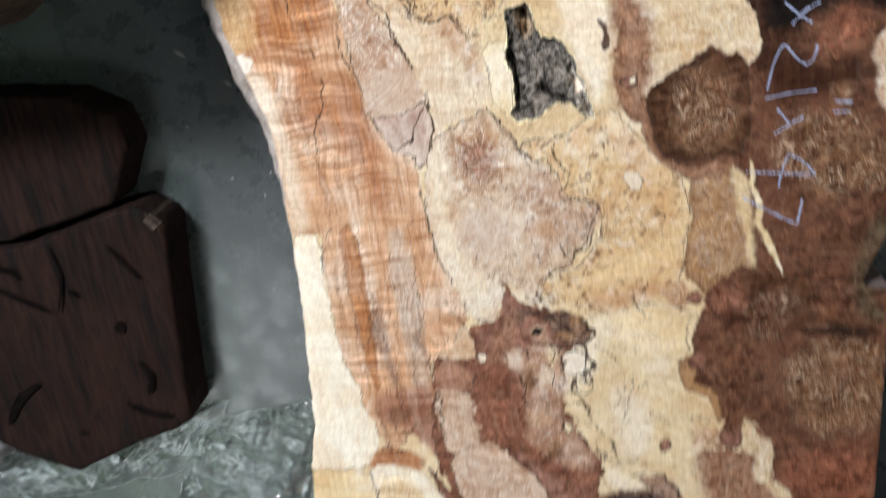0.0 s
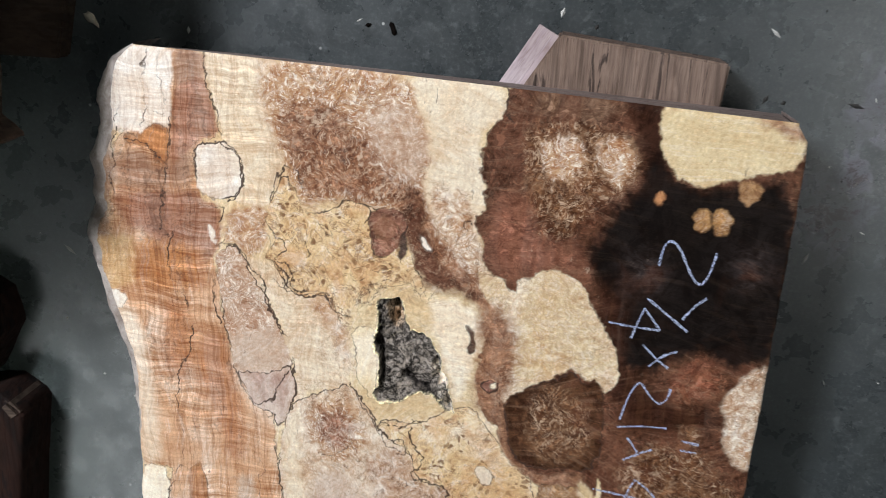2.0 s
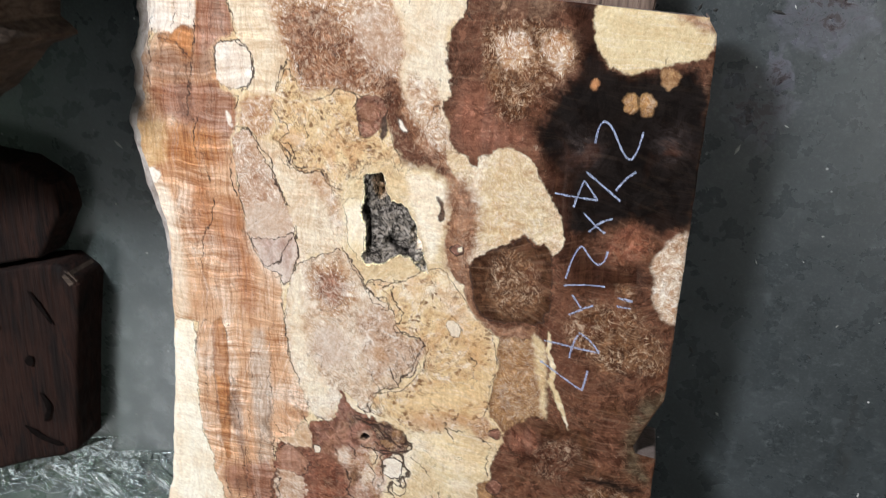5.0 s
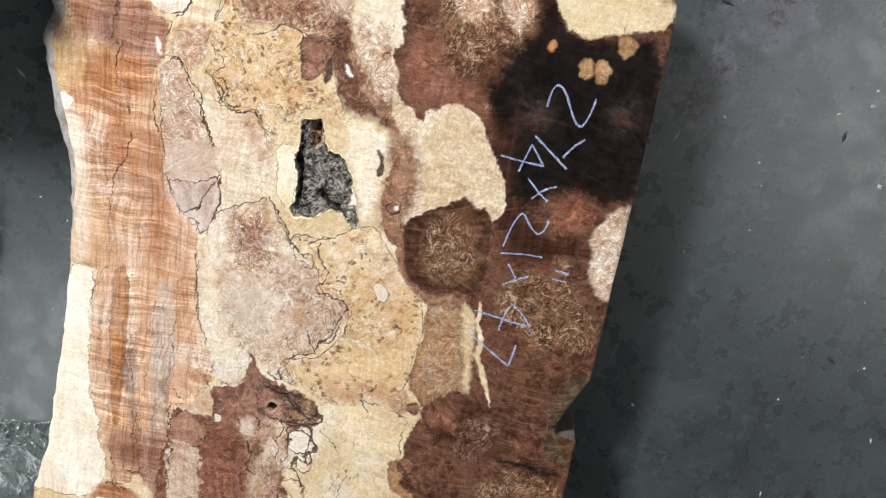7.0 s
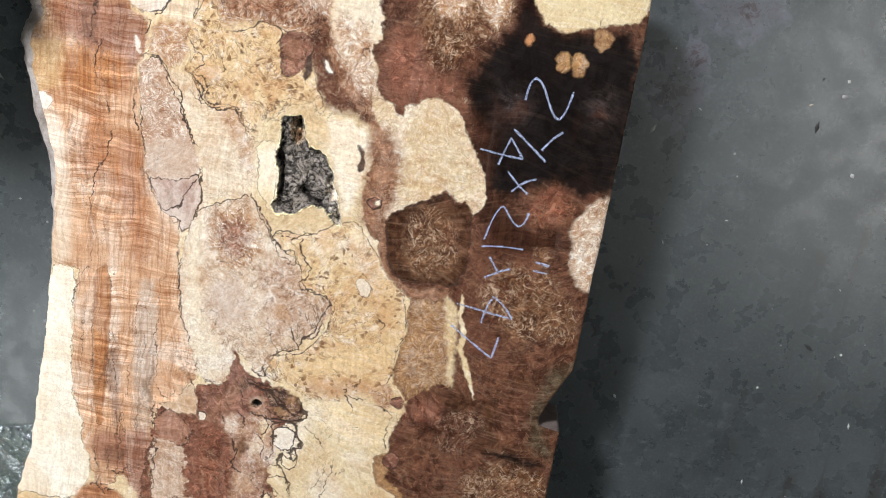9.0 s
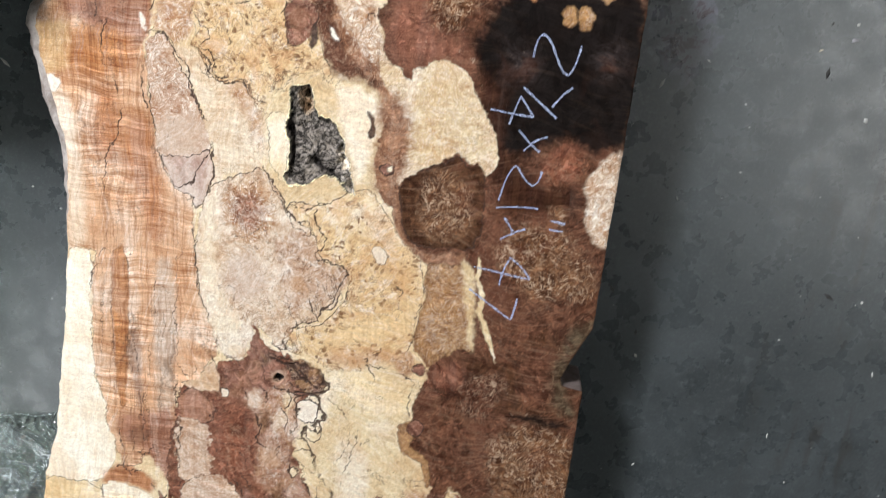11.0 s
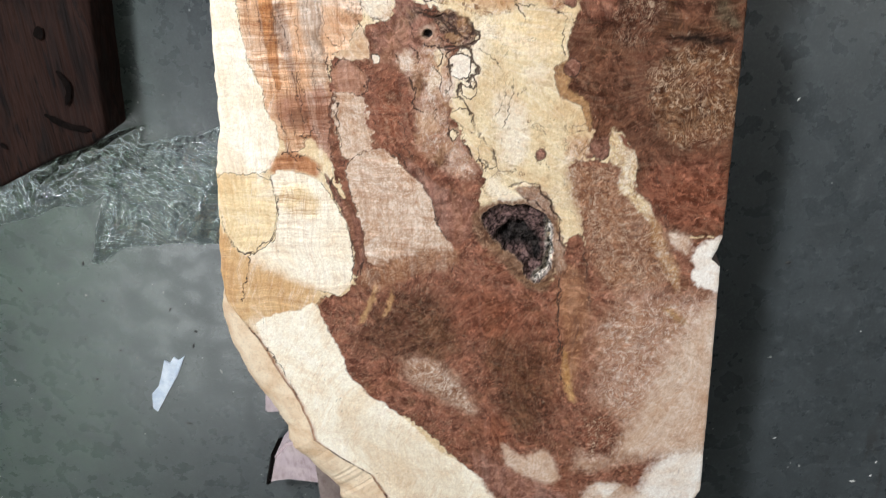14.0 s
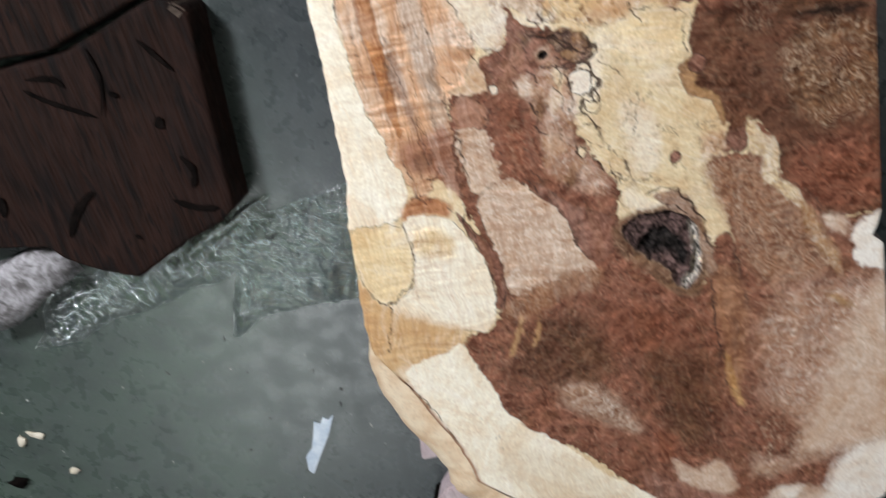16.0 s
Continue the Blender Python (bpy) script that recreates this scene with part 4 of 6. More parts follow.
zone("lower_column", "cream", 1.2, 1.2, .5, .15, .05, .25,
     [(280, -37), (307, -48), (338, -33), (370, -43), (386, -47), (378, -65), (379, -89), (368, -99), (371, -120), (396, -132), (401, -153), (407, -157), (400, -168), (399, -182), (387, -188), (376, -190), (384, -214), (400, -239), (406, -262), (400, -271), (389, -246), (372, -233), (359, -221), (345, -214), (328, -217), (310, -225), (299, -225), (297, -212), (315, -197), (312, -182), (300, -158), (287, -135), (278, -112), (288, -94), (292, -70)])
zone("column_gold", "butterlt", 2, 8, 0, .25, 0, .3,
     [(300, -53), (339, -43), (376, -54), (375, -85), (336, -84), (308, -68)])
zone("column_white", "whitecream", 2, 7, .1, .1, 0, .4,
     [(311, -112), (329, -119), (343, -142), (343, -185), (321, -196), (309, -152)])
zone("column_margin", "fangold", .8, 1.2, .6, .1, .3, .2,
     [(366, -96), (382, -85), (386, -103), (376, -113), (397, -124), (402, -140), (402, -164), (394, -141), (391, -129), (374, -124), (369, -114)])
zone("neck_cluster", "tanburl", 1, 2, .3, .1, .5, .4,
     [(356, -26), (371, -18), (377, -26), (375, -41), (362, -42)])
zone("knot_ring", "rosebrown", .5, 1, .9, 0, .3, 0,
     [(375, -32), (382, -27), (388, -33), (385, -41), (376, -39)])
zone("knot_ring_b", "rosebrown", .6, 1, .9, 0, .3, 0,
     [(375, -92), (382, -86), (391, -90), (389, -104), (378, -104)])
zone("knot_ring_c", "rosebrown", .6, 1, .9, 0, .3, 0,
     [(396, -172), (402, -168), (408, -175), (404, -185), (397, -184)])
zone("small_knot", "rosebrown", .6, 1, .7, 0, .3, 0,
     [(348, -180), (356, -172), (362, -180), (353, -188)])
zone("tan_specks", "tanburl", 2, 7, 0, 0, .15, 1,
     [(285, -31), (332, -22), (371, -20), (356, -31), (307, -43)])
zone("red_lower", "redlow", 2.5, 1.2, .7, 0, .4, .1,
     [(192, -50), (217, -50), (224, -10), (227, -10), (232, -29), (254, -35), (286, -48), (283, -71), (273, -90), (268, -133), (276, -157), (288, -180), (300, -199), (297, -181), (299, -206), (293, -227), (292, -255), (308, -282), (330, -303), (342, -323), (365, -324), (372, -302), (379, -270), (395, -264), (401, -285), (390, -198), (377, -190), (401, -185), (423, -190), (426, -152), (446, -179), (444, -214), (477, -243), (478, -268), (557, -268), (579, -649), (325, -665), (313, -639), (260, -569), (199, -502), (180, -494), (159, -486), (137, -454), (123, -407), (114, -377), (111, -347), (125, -340), (143, -344), (155, -327), (163, -299), (155, -265), (158, -233), (148, -201), (144, -170), (152, -124), (154, -85), (167, -80), (177, -85), (186, -75)])
zone("dark_mottle", "redbrown", 3, 20, 0, 0, .4, .1,
     [(182, -340), (245, -327), (271, -392), (236, -437), (186, -421), (135, -405)])
zone("dark_mottle_b", "redbrown", 3, 20, 0, 0, .35, .1,
     [(290, -392), (364, -392), (369, -499), (322, -532), (293, -452)])
zone("red_glow", "rust", 3, 14, 0, .1, .2, 0,
     [(269, -327), (323, -335), (340, -378), (290, -399), (260, -370)])
zone("pink_field", "pinkbrown", 2, 7, 0, 0, .55, .5,
     [(233, -67), (265, -63), (273, -96), (264, -134), (270, -159), (294, -193), (283, -210), (237, -182), (224, -128), (229, -91)])
zone("dark_red", "rust", 2, 8, 0, .1, .45, 0,
     [(191, -107), (218, -97), (236, -114), (232, -164), (202, -161), (188, -145)])
zone("upper_plum", "rosebrown", 1.5, 3, .4, .1, .35, .2,
     [(195, -59), (217, -50), (224, -13), (232, -30), (254, -36), (248, -71), (218, -92), (196, -83)])
zone("tan_patch", "tanburl", 1, 1.2, .6, .3, .2, 0,
     [(154, -77), (177, -74), (180, -61), (190, -49), (196, -77), (190, -84), (168, -84)])
zone("brown_plank", "umber", 2.5, 1.2, .9, .5, .1, 0,
     [(154, -91), (166, -83), (179, -88), (194, -98), (188, -117), (158, -124)])
zone("plank_shimmer", "silverlt", 2.5, 1.2, .7, 0.6, 0.45, 0,
     [(154, -114), (160, -118), (188, -116), (185, -144), (191, -163), (180, -183), (160, -186), (155, -173), (153, -143)])
zone("white_speck", "paleburl", .6, 1, .9, 0, 0, 0,
     [(195, -79), (204, -78), (203, -87), (196, -87)])
zone("silver_curl", "silverlt", 2, 1.2, .8, 0.7, 0.5, 0,
     [(157, -189), (177, -177), (200, -174), (210, -184), (221, -196), (239, -215), (246, -234), (250, -261), (269, -284), (259, -295), (236, -287), (210, -307), (179, -306), (170, -292), (170, -266), (164, -233), (160, -214)])
zone("silver_foot", "fan", 1.5, 6, 0, 0.5, 0.6, 0,
     [(162, -306), (249, -281), (273, -286), (262, -308), (222, -314), (182, -334), (157, -334)])
zone("rose_streak", "rosebrown", 1, 1.5, .6, .2, .15, 0,
     [(211, -175), (233, -191), (254, -216), (282, -224), (293, -243), (289, -262), (270, -281), (250, -261), (246, -234), (237, -212), (218, -193)])
zone("brown_rib", "rosebrown", .8, 1.2, .8, .3, .1, 0,
     [(133, -196), (145, -213), (155, -232), (166, -246), (170, -272), (168, -299), (159, -320), (152, -315), (159, -292), (156, -272), (151, -246), (141, -220)])
zone("lobe_wash", "cinnamon", 1, 4, .4, .8, 0, 0,
     [(80, -190), (91, -176), (118, -177), (134, -193), (127, -205), (97, -193), (81, -201)])
zone("pale_lobe", "pale", 1, 1.2, .8, 0.3, .05, 0,
     [(77, -204), (91, -193), (126, -203), (140, -226), (151, -246), (156, -272), (157, -299), (151, -327), (137, -343), (125, -339), (94, -333), (61, -332), (32, -332), (39, -296), (65, -276), (74, -277), (84, -231)])
zone("lobe_tan", "butterlt", 1, 8, 0, .8, .1, 0,
     [(85, -210), (113, -211), (128, -231), (119, -250), (89, -242), (84, -229)])
zone("butter_lobe", "butterlt", .8, 1.2, .8, 0.25, 0, 0,
     [(16, -198), (78, -200), (83, -233), (73, -273), (42, -297), (30, -289), (19, -269), (13, -242)])
zone("amber_apron", "amber", 1, 3, .2, 0.4, 0, 0,
     [(9, -247), (19, -269), (30, -292), (45, -297), (31, -338), (34, -376), (4, -376), (2, -330)])
zone("amber_sheet", "amber", 1.5, 9, 0, 0.4, 0, 0,
     [(39, -296), (82, -324), (113, -333), (110, -355), (45, -391), (24, -376)])
zone("pale_sweep", "pale", 1.2, 1.5, .4, 0.05, 0, .03,
     [(34, -376), (89, -360), (110, -351), (114, -377), (131, -415), (134, -446), (160, -478), (188, -494), (228, -548), (273, -577), (312, -630), (328, -665), (175, -670), (145, -607), (89, -554), (74, -537), (71, -486), (53, -430), (35, -406)])
zone("sweep_cool", "whitecream", 2, 14, 0, 0.1, 0, 0,
     [(124, -493), (183, -517), (247, -567), (278, -620), (220, -649), (155, -587), (105, -535)])
zone("rim_strip", "margin", 1, 3, .3, .3, 0, 0,
     [(0, -378), (31, -403), (57, -438), (76, -495), (73, -542), (55, -537), (34, -470), (3, -414)])
zone("orange_pocket", "rust", 3, 8, 0, .2, .1, 0,
     [(286, -492), (312, -501), (322, -534), (303, -543), (285, -518)])
zone("silver_tongue", "pinkbeige", 2, 5, 0.3, .1, .3, .1,
     [(309, -532), (335, -559), (352, -542), (368, -550), (378, -593), (354, -597), (327, -585), (311, -560)])
zone("rose_foot", "rosebrown", 2, 6, .2, .2, .1, 0,
     [(262, -543), (321, -577), (367, -602), (402, -628), (402, -662), (325, -665), (292, -613)])
# a silvery glow on the fibres, painted as figure
zone("glint_patch", "silver", 2, 10, 0, .2, .7, 0,
     [(206, -415), (237, -423), (267, -454), (285, -501), (254, -485), (221, -462), (196, -446)])
zone("ochre_flow", "fan", 2, 7, 0, .3, .2, 0,
     [(374, -302), (401, -304), (407, -352), (402, -394), (389, -469), (375, -454), (380, -394), (371, -351)])
zone("ochre_tip", "gold", 1, 3, 0, .2, .1, 0,
     [(377, -401), (384, -414), (389, -461), (395, -477), (382, -469), (378, -431)])
zone("column_low", "fan", 1.5, 9, 0, 0.2, 0.8, 0,
     [(378, -191), (401, -192), (427, -193), (444, -218), (464, -249), (479, -274), (493, -313), (470, -332), (424, -331), (406, -298), (401, -265), (389, -234)])
zone("cream_spur", "butter", 1, 2, .4, .4, .6, 0,
     [(421, -148), (432, -172), (446, -179), (447, -194), (441, -217), (462, -233), (468, -255), (459, -251), (444, -230), (428, -217), (433, -194), (422, -190), (419, -176)])
zone("spur_trail", "fangold", 1.5, 4, 0, .3, .6, 0,
     [(458, -241), (470, -254), (479, -276), (494, -311), (497, -338), (480, -311), (468, -279)])
zone("mottled_neck", "tanburl", 2, 5, 0, 0, .4, .8,
     [(378, -162), (401, -163), (400, -186), (378, -186)])
zone("brown_island", "rosebrown", .8, 1, .8, 0, .4, 0,
     [(400, -169), (411, -163), (421, -163), (419, -184), (407, -186)])
zone("rose_dust", "pinkbrown", 4, 22, 0, .1, .6, .1,
     [(412, -337), (538, -332), (550, -422), (494, -498), (413, -500)])
zone("dusty_corner", "pinkbeige", 3, 18, 0, 0, .3, .1,
     [(490, -395), (547, -314), (557, -439), (553, -547), (458, -549), (394, -575), (400, -533), (457, -508)])
zone("thread_low", "redlow", 3, 12, 0, 0, .9, 0,
     [(394, -499), (438, -491), (446, -547), (400, -556)])
zone("silver_bank", "pinkbeige", 2, 5, 0, 0, .5, 0,
     [(478, -260), (500, -267), (504, -287), (486, -280)])
zone("light_wisp", "fangold", 1.5, 3, 0, .1, .4, 0,
     [(476, -349), (491, -351), (509, -370), (500, -370)])
zone("light_strand", "fangold", 1, 2, 0, .1, .2, 0,
     [(177, -326), (170, -347), (152, -379), (160, -376), (174, -350), (181, -329)])
zone("light_strand_b", "fangold", 1, 2, 0, .1, .2, 0,
     [(196, -333), (188, -354), (180, -369), (187, -365), (198, -344)])
zone("white_notch", "white", 2, 3, .4, 0, .05, 0,
     [(501, -287), (525, -268), (552, -267), (556, -313), (538, -333), (506, -320), (509, -305)])
zone("pink_foot", "pinkbeige", 2.5, 8, .4, 0, .3, .2,
     [(404, -592), (460, -591), (475, -626), (461, -660), (397, -663)])
zone("white_foot", "white", 2.5, 8, .2, 0, .05, .1,
     [(485, -548), (558, -529), (562, -632), (515, -659), (441, -661), (460, -615), (466, -602)])
zone("white_foot_b", "white", 1.5, 5, .4, 0, .1, .1,
     [(414, -592), (446, -590), (440, -607), (424, -612)])
zone("bark_halo", "taupe", 1.5, 4, .3, 0, .3, .2,
     [(287, -237), (316, -229), (344, -224), (367, -238), (375, -265), (369, -317), (356, -337), (330, -323), (307, -289), (284, -269)])
zone("bark_crust", "silver", 1.2, 2, .6, 0, .5, .5,
     [(327, -215), (350, -210), (367, -232), (373, -251), (355, -242), (339, -226)])
zone("bark_ring", "silver", 1, 2, .7, 0, .5, .3,
     [(366, -257), (375, -265), (381, -304), (372, -317), (367, -297)])
zone("spalt_mess", "spaltbrown", 1.5, 2, .7, 0, .7, .7,
     [(256, -40), (275, -41), (289, -50), (295, -61), (290, -75), (277, -73), (265, -63), (257, -53)])
zone("white_halo", "silver", .8, 2, .3, 0, .2, 0,
     [(243, -54), (257, -50), (260, -60), (249, -66), (244, -65)])
zone("pink_blotch", "pinkbeige", 2, 4, .3, 0, .5, .3,
     [(217, -81), (233, -75), (237, -89), (223, -98)])
zone("pink_blotch_b", "paleburl", 2, 4, .3, 0, .5, .3,
     [(245, -101), (258, -92), (263, -111), (248, -118)])
zone("pink_blotch_c", "pinkbeige", 2, 4, .3, 0, .5, .3,
     [(235, -138), (252, -129), (259, -154), (242, -162)])
zone("dark_blotch", "redbrown", 2, 4, .3, 0, .4, .3,
     [(234, -101), (242, -94), (245, -109), (238, -125)])
zone("dark_blotch_b", "redbrown", 2, 4, .3, 0, .4, .3,
     [(248, -182), (262, -174), (265, -190), (251, -193)])
zone("pale_blotch", "cream", 2, 3, .5, 0, .3, .3,
     [(260, -74), (267, -78), (266, -91), (259, -98), (255, -87)])
zone("plum_blotch", "spaltbrown", 2, 4, .4, 0, .5, .4,
     [(232, -37), (248, -36), (243, -50), (230, -55)])
zone("pink_blotch_d", "pinkbeige", 2, 3, .4, 0, .5, .3,
     [(264, -106), (273, -111), (271, -124), (262, -122)])
zone("white_knob", "paleburl", 1, 1, 1, 0, .1, .1,
     [(270, -85), (279, -79), (288, -81), (290, -94), (286, -104), (275, -105), (269, -97)])
zone("white_knob_b", "cream", 1, 1, .9, 0, .1, .2,
     [(265, -138), (279, -132), (288, -137), (291, -156), (286, -157), (274, -146)])
zone("white_knob_c", "cream", .8, 1, .9, 0, .1, .2,
     [(277, -108), (287, -114), (289, -106), (296, -111), (290, -124), (281, -123)])
zone("white_knob_d", "cream", .8, 1, .9, 0, .1, .2,
     [(292, -174), (298, -163), (307, -178), (312, -193), (305, -196), (296, -187)])
zone("pale_chip", "cream", 1, 1.5, .8, 0, .1, .2,
     [(266, -158), (272, -151), (276, -160), (270, -167)])
zone("pocket_lip", "base", .8, 2, .6, .1, 0, 0,
     [(227, 184), (243, 192), (245, 174), (248, 155), (246, 132), (242, 128), (231, 148), (232, 168)])
zone("bark_pocket", "bark", 1, 1, .5, 0, 0, 0,
     [(245, 207), (249, 211), (256, 215), (264, 214), (269, 207), (270, 191), (280, 189), (288, 185), (292, 176), (297, 167), (301, 150), (304, 138), (311, 126), (307, 124), (300, 128), (292, 137), (277, 137), (267, 129), (258, 126), (248, 127), (245, 132), (249, 143), (248, 155), (249, 165), (243, 171), (244, 179), (249, 186), (248, 200)])
zone("bark_warm", "barkwarm", .8, 2, 0, 0, 0, 0,
     [(253, 209), (259, 214), (265, 210), (268, 195), (265, 190), (260, 187), (255, 194)])
# crack and deep parts of the pockets: shade painted as a near-black tint
zone("bark_crack_shade", "barkshade", .6, 1.5, 0, 0, 0, 0,
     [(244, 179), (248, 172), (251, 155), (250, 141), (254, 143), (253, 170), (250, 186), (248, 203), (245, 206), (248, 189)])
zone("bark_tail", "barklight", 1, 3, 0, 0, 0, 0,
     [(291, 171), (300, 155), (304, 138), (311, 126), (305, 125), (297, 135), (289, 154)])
zone("bark_hollow_shade", "barkshade", 1, 3, 0, 0, 0, 0,
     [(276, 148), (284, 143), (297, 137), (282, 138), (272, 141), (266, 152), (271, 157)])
zone("bark_pocket_low", "barkdark", 1, 1, .7, 0, 0, 0,
     [(294, -245), (304, -236), (322, -232), (339, -231), (358, -241), (366, -254), (368, -276), (364, -309), (350, -325), (339, -318), (334, -295), (314, -281), (297, -261)])
zone("bark_low_shade", "barkshade", 1, 4, 0, 0, 0, 0,
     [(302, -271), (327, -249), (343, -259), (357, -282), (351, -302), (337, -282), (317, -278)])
zone("bark_low_rim", "barklight", 1, 3, 0, 0, 0, 0,
     [(358, -247), (367, -257), (366, -302), (350, -323), (342, -318), (357, -302), (360, -276)])
seam(.9, [(86, 249), (83, 235), (84, 225), (83, 215), (93, 207), (95, 197), (97, 189)])
seam(.9, [(101, 178), (98, 167), (96, 159), (95, 150), (89, 139), (86, 131)])
seam(.8, [(86, 131), (83, 114), (85, 97), (87, 70), (85, 52)])
seam(.8, [(76, 38), (81, 46), (88, 45), (92, 40), (94, 50), (99, 48), (102, 56)])
seam(.8, [(77, 34), (73, 23), (70, 11), (74, -5)])
seam(.7, [(98, 48), (100, 55), (104, 53), (105, 32)])
seam(.7, [(106, 15), (108, -1), (110, -23), (111, -46), (117, -80), (119, -116), (116, -123)])
seam(.7, [(103, 15), (106, -12), (106, -58), (105, -93), (101, -115)])
seam(.6, [(90, -60), (93, -83), (95, -112), (91, -126)])
seam(.6, [(107, -58), (111, -87), (114, -110)])
seam(.7, [(119, 125), (124, 127), (123, 121), (119, 123)])
seam(.7, [(120, 117), (122, 107), (119, 101), (123, 94), (119, 97)])
seam(.6, [(128, 92), (128, 82)])
seam(.7, [(152, 61), (155, 53), (151, 42)])
seam(.6, [(135, 19), (142, 14), (145, 3), (142, -8)])
seam(.6, [(127, -4), (129, -15), (125, -27)])
seam(.7, [(152, -55), (156, -66), (164, -73), (171, -68), (173, -59)])
seam(.8, [(153, -76), (153, -105), (159, -123), (155, -148), (156, -172)])
seam(.8, [(146, -186), (155, -192), (160, -186)])
seam(.9, [(115, -159), (124, -163), (131, -151)])
seam(.7, [(107, -163), (105, -176), (112, -178)])
seam(1, [(128, 248), (123, 243), (124, 236), (130, 232), (123, 229), (121, 223)])
seam(1, [(178, 152), (181, 158), (182, 146), (184, 126), (179, 113)])
seam(.9, [(133, 140), (138, 129), (146, 114), (152, 111), (163, 116), (167, 129), (177, 145)])
seam(.8, [(166, 94), (165, 75), (168, 49), (170, 23)])
seam(.7, [(161, 106), (163, 100), (158, 102)])
seam(1, [(187, -23), (191, -25), (189, -37), (184, -43), (188, -51)])
seam(1, [(200, -47), (209, -45), (214, -51)])
seam(.8, [(169, 23), (179, -1), (187, -25), (192, -42)])
seam(.9, [(171, 254), (177, 246), (169, 240), (163, 242), (167, 235), (176, 234), (182, 225), (179, 215), (186, 211), (201, 214), (208, 209), (211, 200)])
seam(.6, [(213, 214), (211, 202), (216, 197)])
seam(.5, [(225, 209), (230, 206), (228, 203)])
seam(.8, [(227, 140), (235, 124), (246, 110), (251, 97)])
seam(.8, [(251, 110), (256, 106), (269, 104), (278, 114), (284, 111)])
seam(.7, [(253, 98), (254, 85), (262, 88), (267, 84)])
seam(.9, [(277, 108), (274, 100), (279, 90), (286, 80), (285, 70), (275, 66)])
seam(.9, [(275, 66), (280, 59), (294, 58), (307, 54), (309, 49)])
seam(.9, [(309, 49), (302, 43), (299, 32), (296, 18), (286, 14), (285, 3), (279, 10), (275, 21)])
seam(.8, [(259, 16), (257, 8), (263, -5), (268, -8), (258, -6), (255, -15), (261, -22)])
seam(.7, [(253, -12), (251, -26), (261, -31)])
seam(.7, [(201, 74), (214, 73), (219, 79), (229, 85), (232, 77)])
seam(.7, [(259, 91), (266, 94), (274, 90), (271, 81), (264, 82)])
seam(.5, [(304, 90), (302, 82), (308, 79), (311, 86)])
seam(.5, [(330, 80), (334, 83), (338, 78)])
seam(.5, [(329, 16), (334, 19), (341, 15), (338, 10), (331, 12)])
seam(.5, [(348, 15), (357, 25), (362, 22), (353, 10), (348, 11)])
seam(.8, [(308, -17), (313, -14)])
seam(.8, [(311, -34), (314, -31), (312, -37)])
seam(.9, [(329, -32), (334, -31), (330, -38), (339, -42), (342, -50)])
seam(.8, [(334, -38), (349, -37), (356, -33)])
seam(.9, [(359, -42), (370, -43), (379, -48), (376, -57), (373, -72), (378, -83)])
seam(.7, [(298, -75), (306, -80), (315, -91), (321, -102), (320, -120), (315, -139), (310, -146), (309, -165)])
seam(.5, [(311, -65), (319, -73), (326, -78), (320, -84)])
seam(1.5, [(258, -45), (270, -45), (281, -47), (289, -52), (295, -61)])
seam(1.6, [(287, -49), (293, -54), (291, -62), (296, -58), (300, -63), (294, -70), (287, -71)])
seam(1.6, [(268, -73), (282, -73), (291, -77), (291, -88), (296, -96), (292, -103), (285, -108)])
seam(1.6, [(278, -109), (275, -121), (285, -129), (289, -139), (292, -153), (299, -163), (308, -177), (312, -192)])
seam(1.1, [(286, -108), (292, -115), (295, -107), (290, -103)])
seam(1, [(264, -140), (267, -149), (264, -158), (270, -165)])
seam(1, [(277, -150), (281, -159), (278, -166), (285, -171), (285, -184)])
seam(1, [(265, -115), (269, -124), (276, -120)])
seam(1.1, [(293, -186), (299, -182), (304, -191), (298, -197)])
seam(.8, [(243, -27), (248, -30), (253, -24)])
seam(.9, [(232, -29), (243, -36), (256, -40), (264, -36)])
seam(.9, [(257, -63), (266, -68), (276, -69)])
seam(.8, [(216, -146), (225, -157), (219, -170), (230, -182)])
seam(.8, [(188, -107), (186, -131), (191, -149)])
seam(.8, [(188, -149), (197, -158), (211, -165), (225, -176), (237, -200)])
seam(.9, [(77, -204), (83, -231), (74, -270), (65, -276), (42, -295), (29, -288), (19, -269), (16, -240)])
seam(.8, [(94, -179), (104, -174), (105, -183), (118, -179)])
seam(.9, [(130, -193), (143, -215), (152, -241), (158, -277), (155, -311)])
seam(.8, [(165, -248), (169, -274), (167, -301), (155, -325)])
seam(.8, [(211, -177), (224, -193), (239, -214), (246, -238), (250, -260), (269, -283), (261, -310)])
seam(.8, [(105, -162), (101, -180), (110, -187)])
seam(1, [(146, -184), (147, -200), (139, -212)])
seam(.9, [(42, -297), (34, -323), (25, -352)])
seam(1, [(26, -386), (52, -427), (69, -472), (75, -511), (73, -540)])
seam(1.4, [(72, -540), (88, -554), (114, -570), (147, -594), (165, -625), (176, -652)])
seam(1, [(53, -525), (63, -531), (72, -527)])
seam(1.2, [(322, -213), (336, -211), (350, -210), (353, -219), (364, -229), (369, -241), (375, -251)])
seam(1.1, [(333, -219), (347, -230), (358, -238)])
seam(1.1, [(367, -238), (373, -251), (372, -270), (379, -283), (383, -303), (374, -316)])
seam(1, [(396, -269), (399, -296), (403, -316)])
seam(1, [(372, -316), (372, -357), (375, -392), (371, -422)])
seam(.8, [(376, -336), (370, -364), (374, -378)])
seam(.9, [(377, -400), (376, -437), (382, -460)])
seam(.6, [(401, -316), (406, -364), (409, -382)])
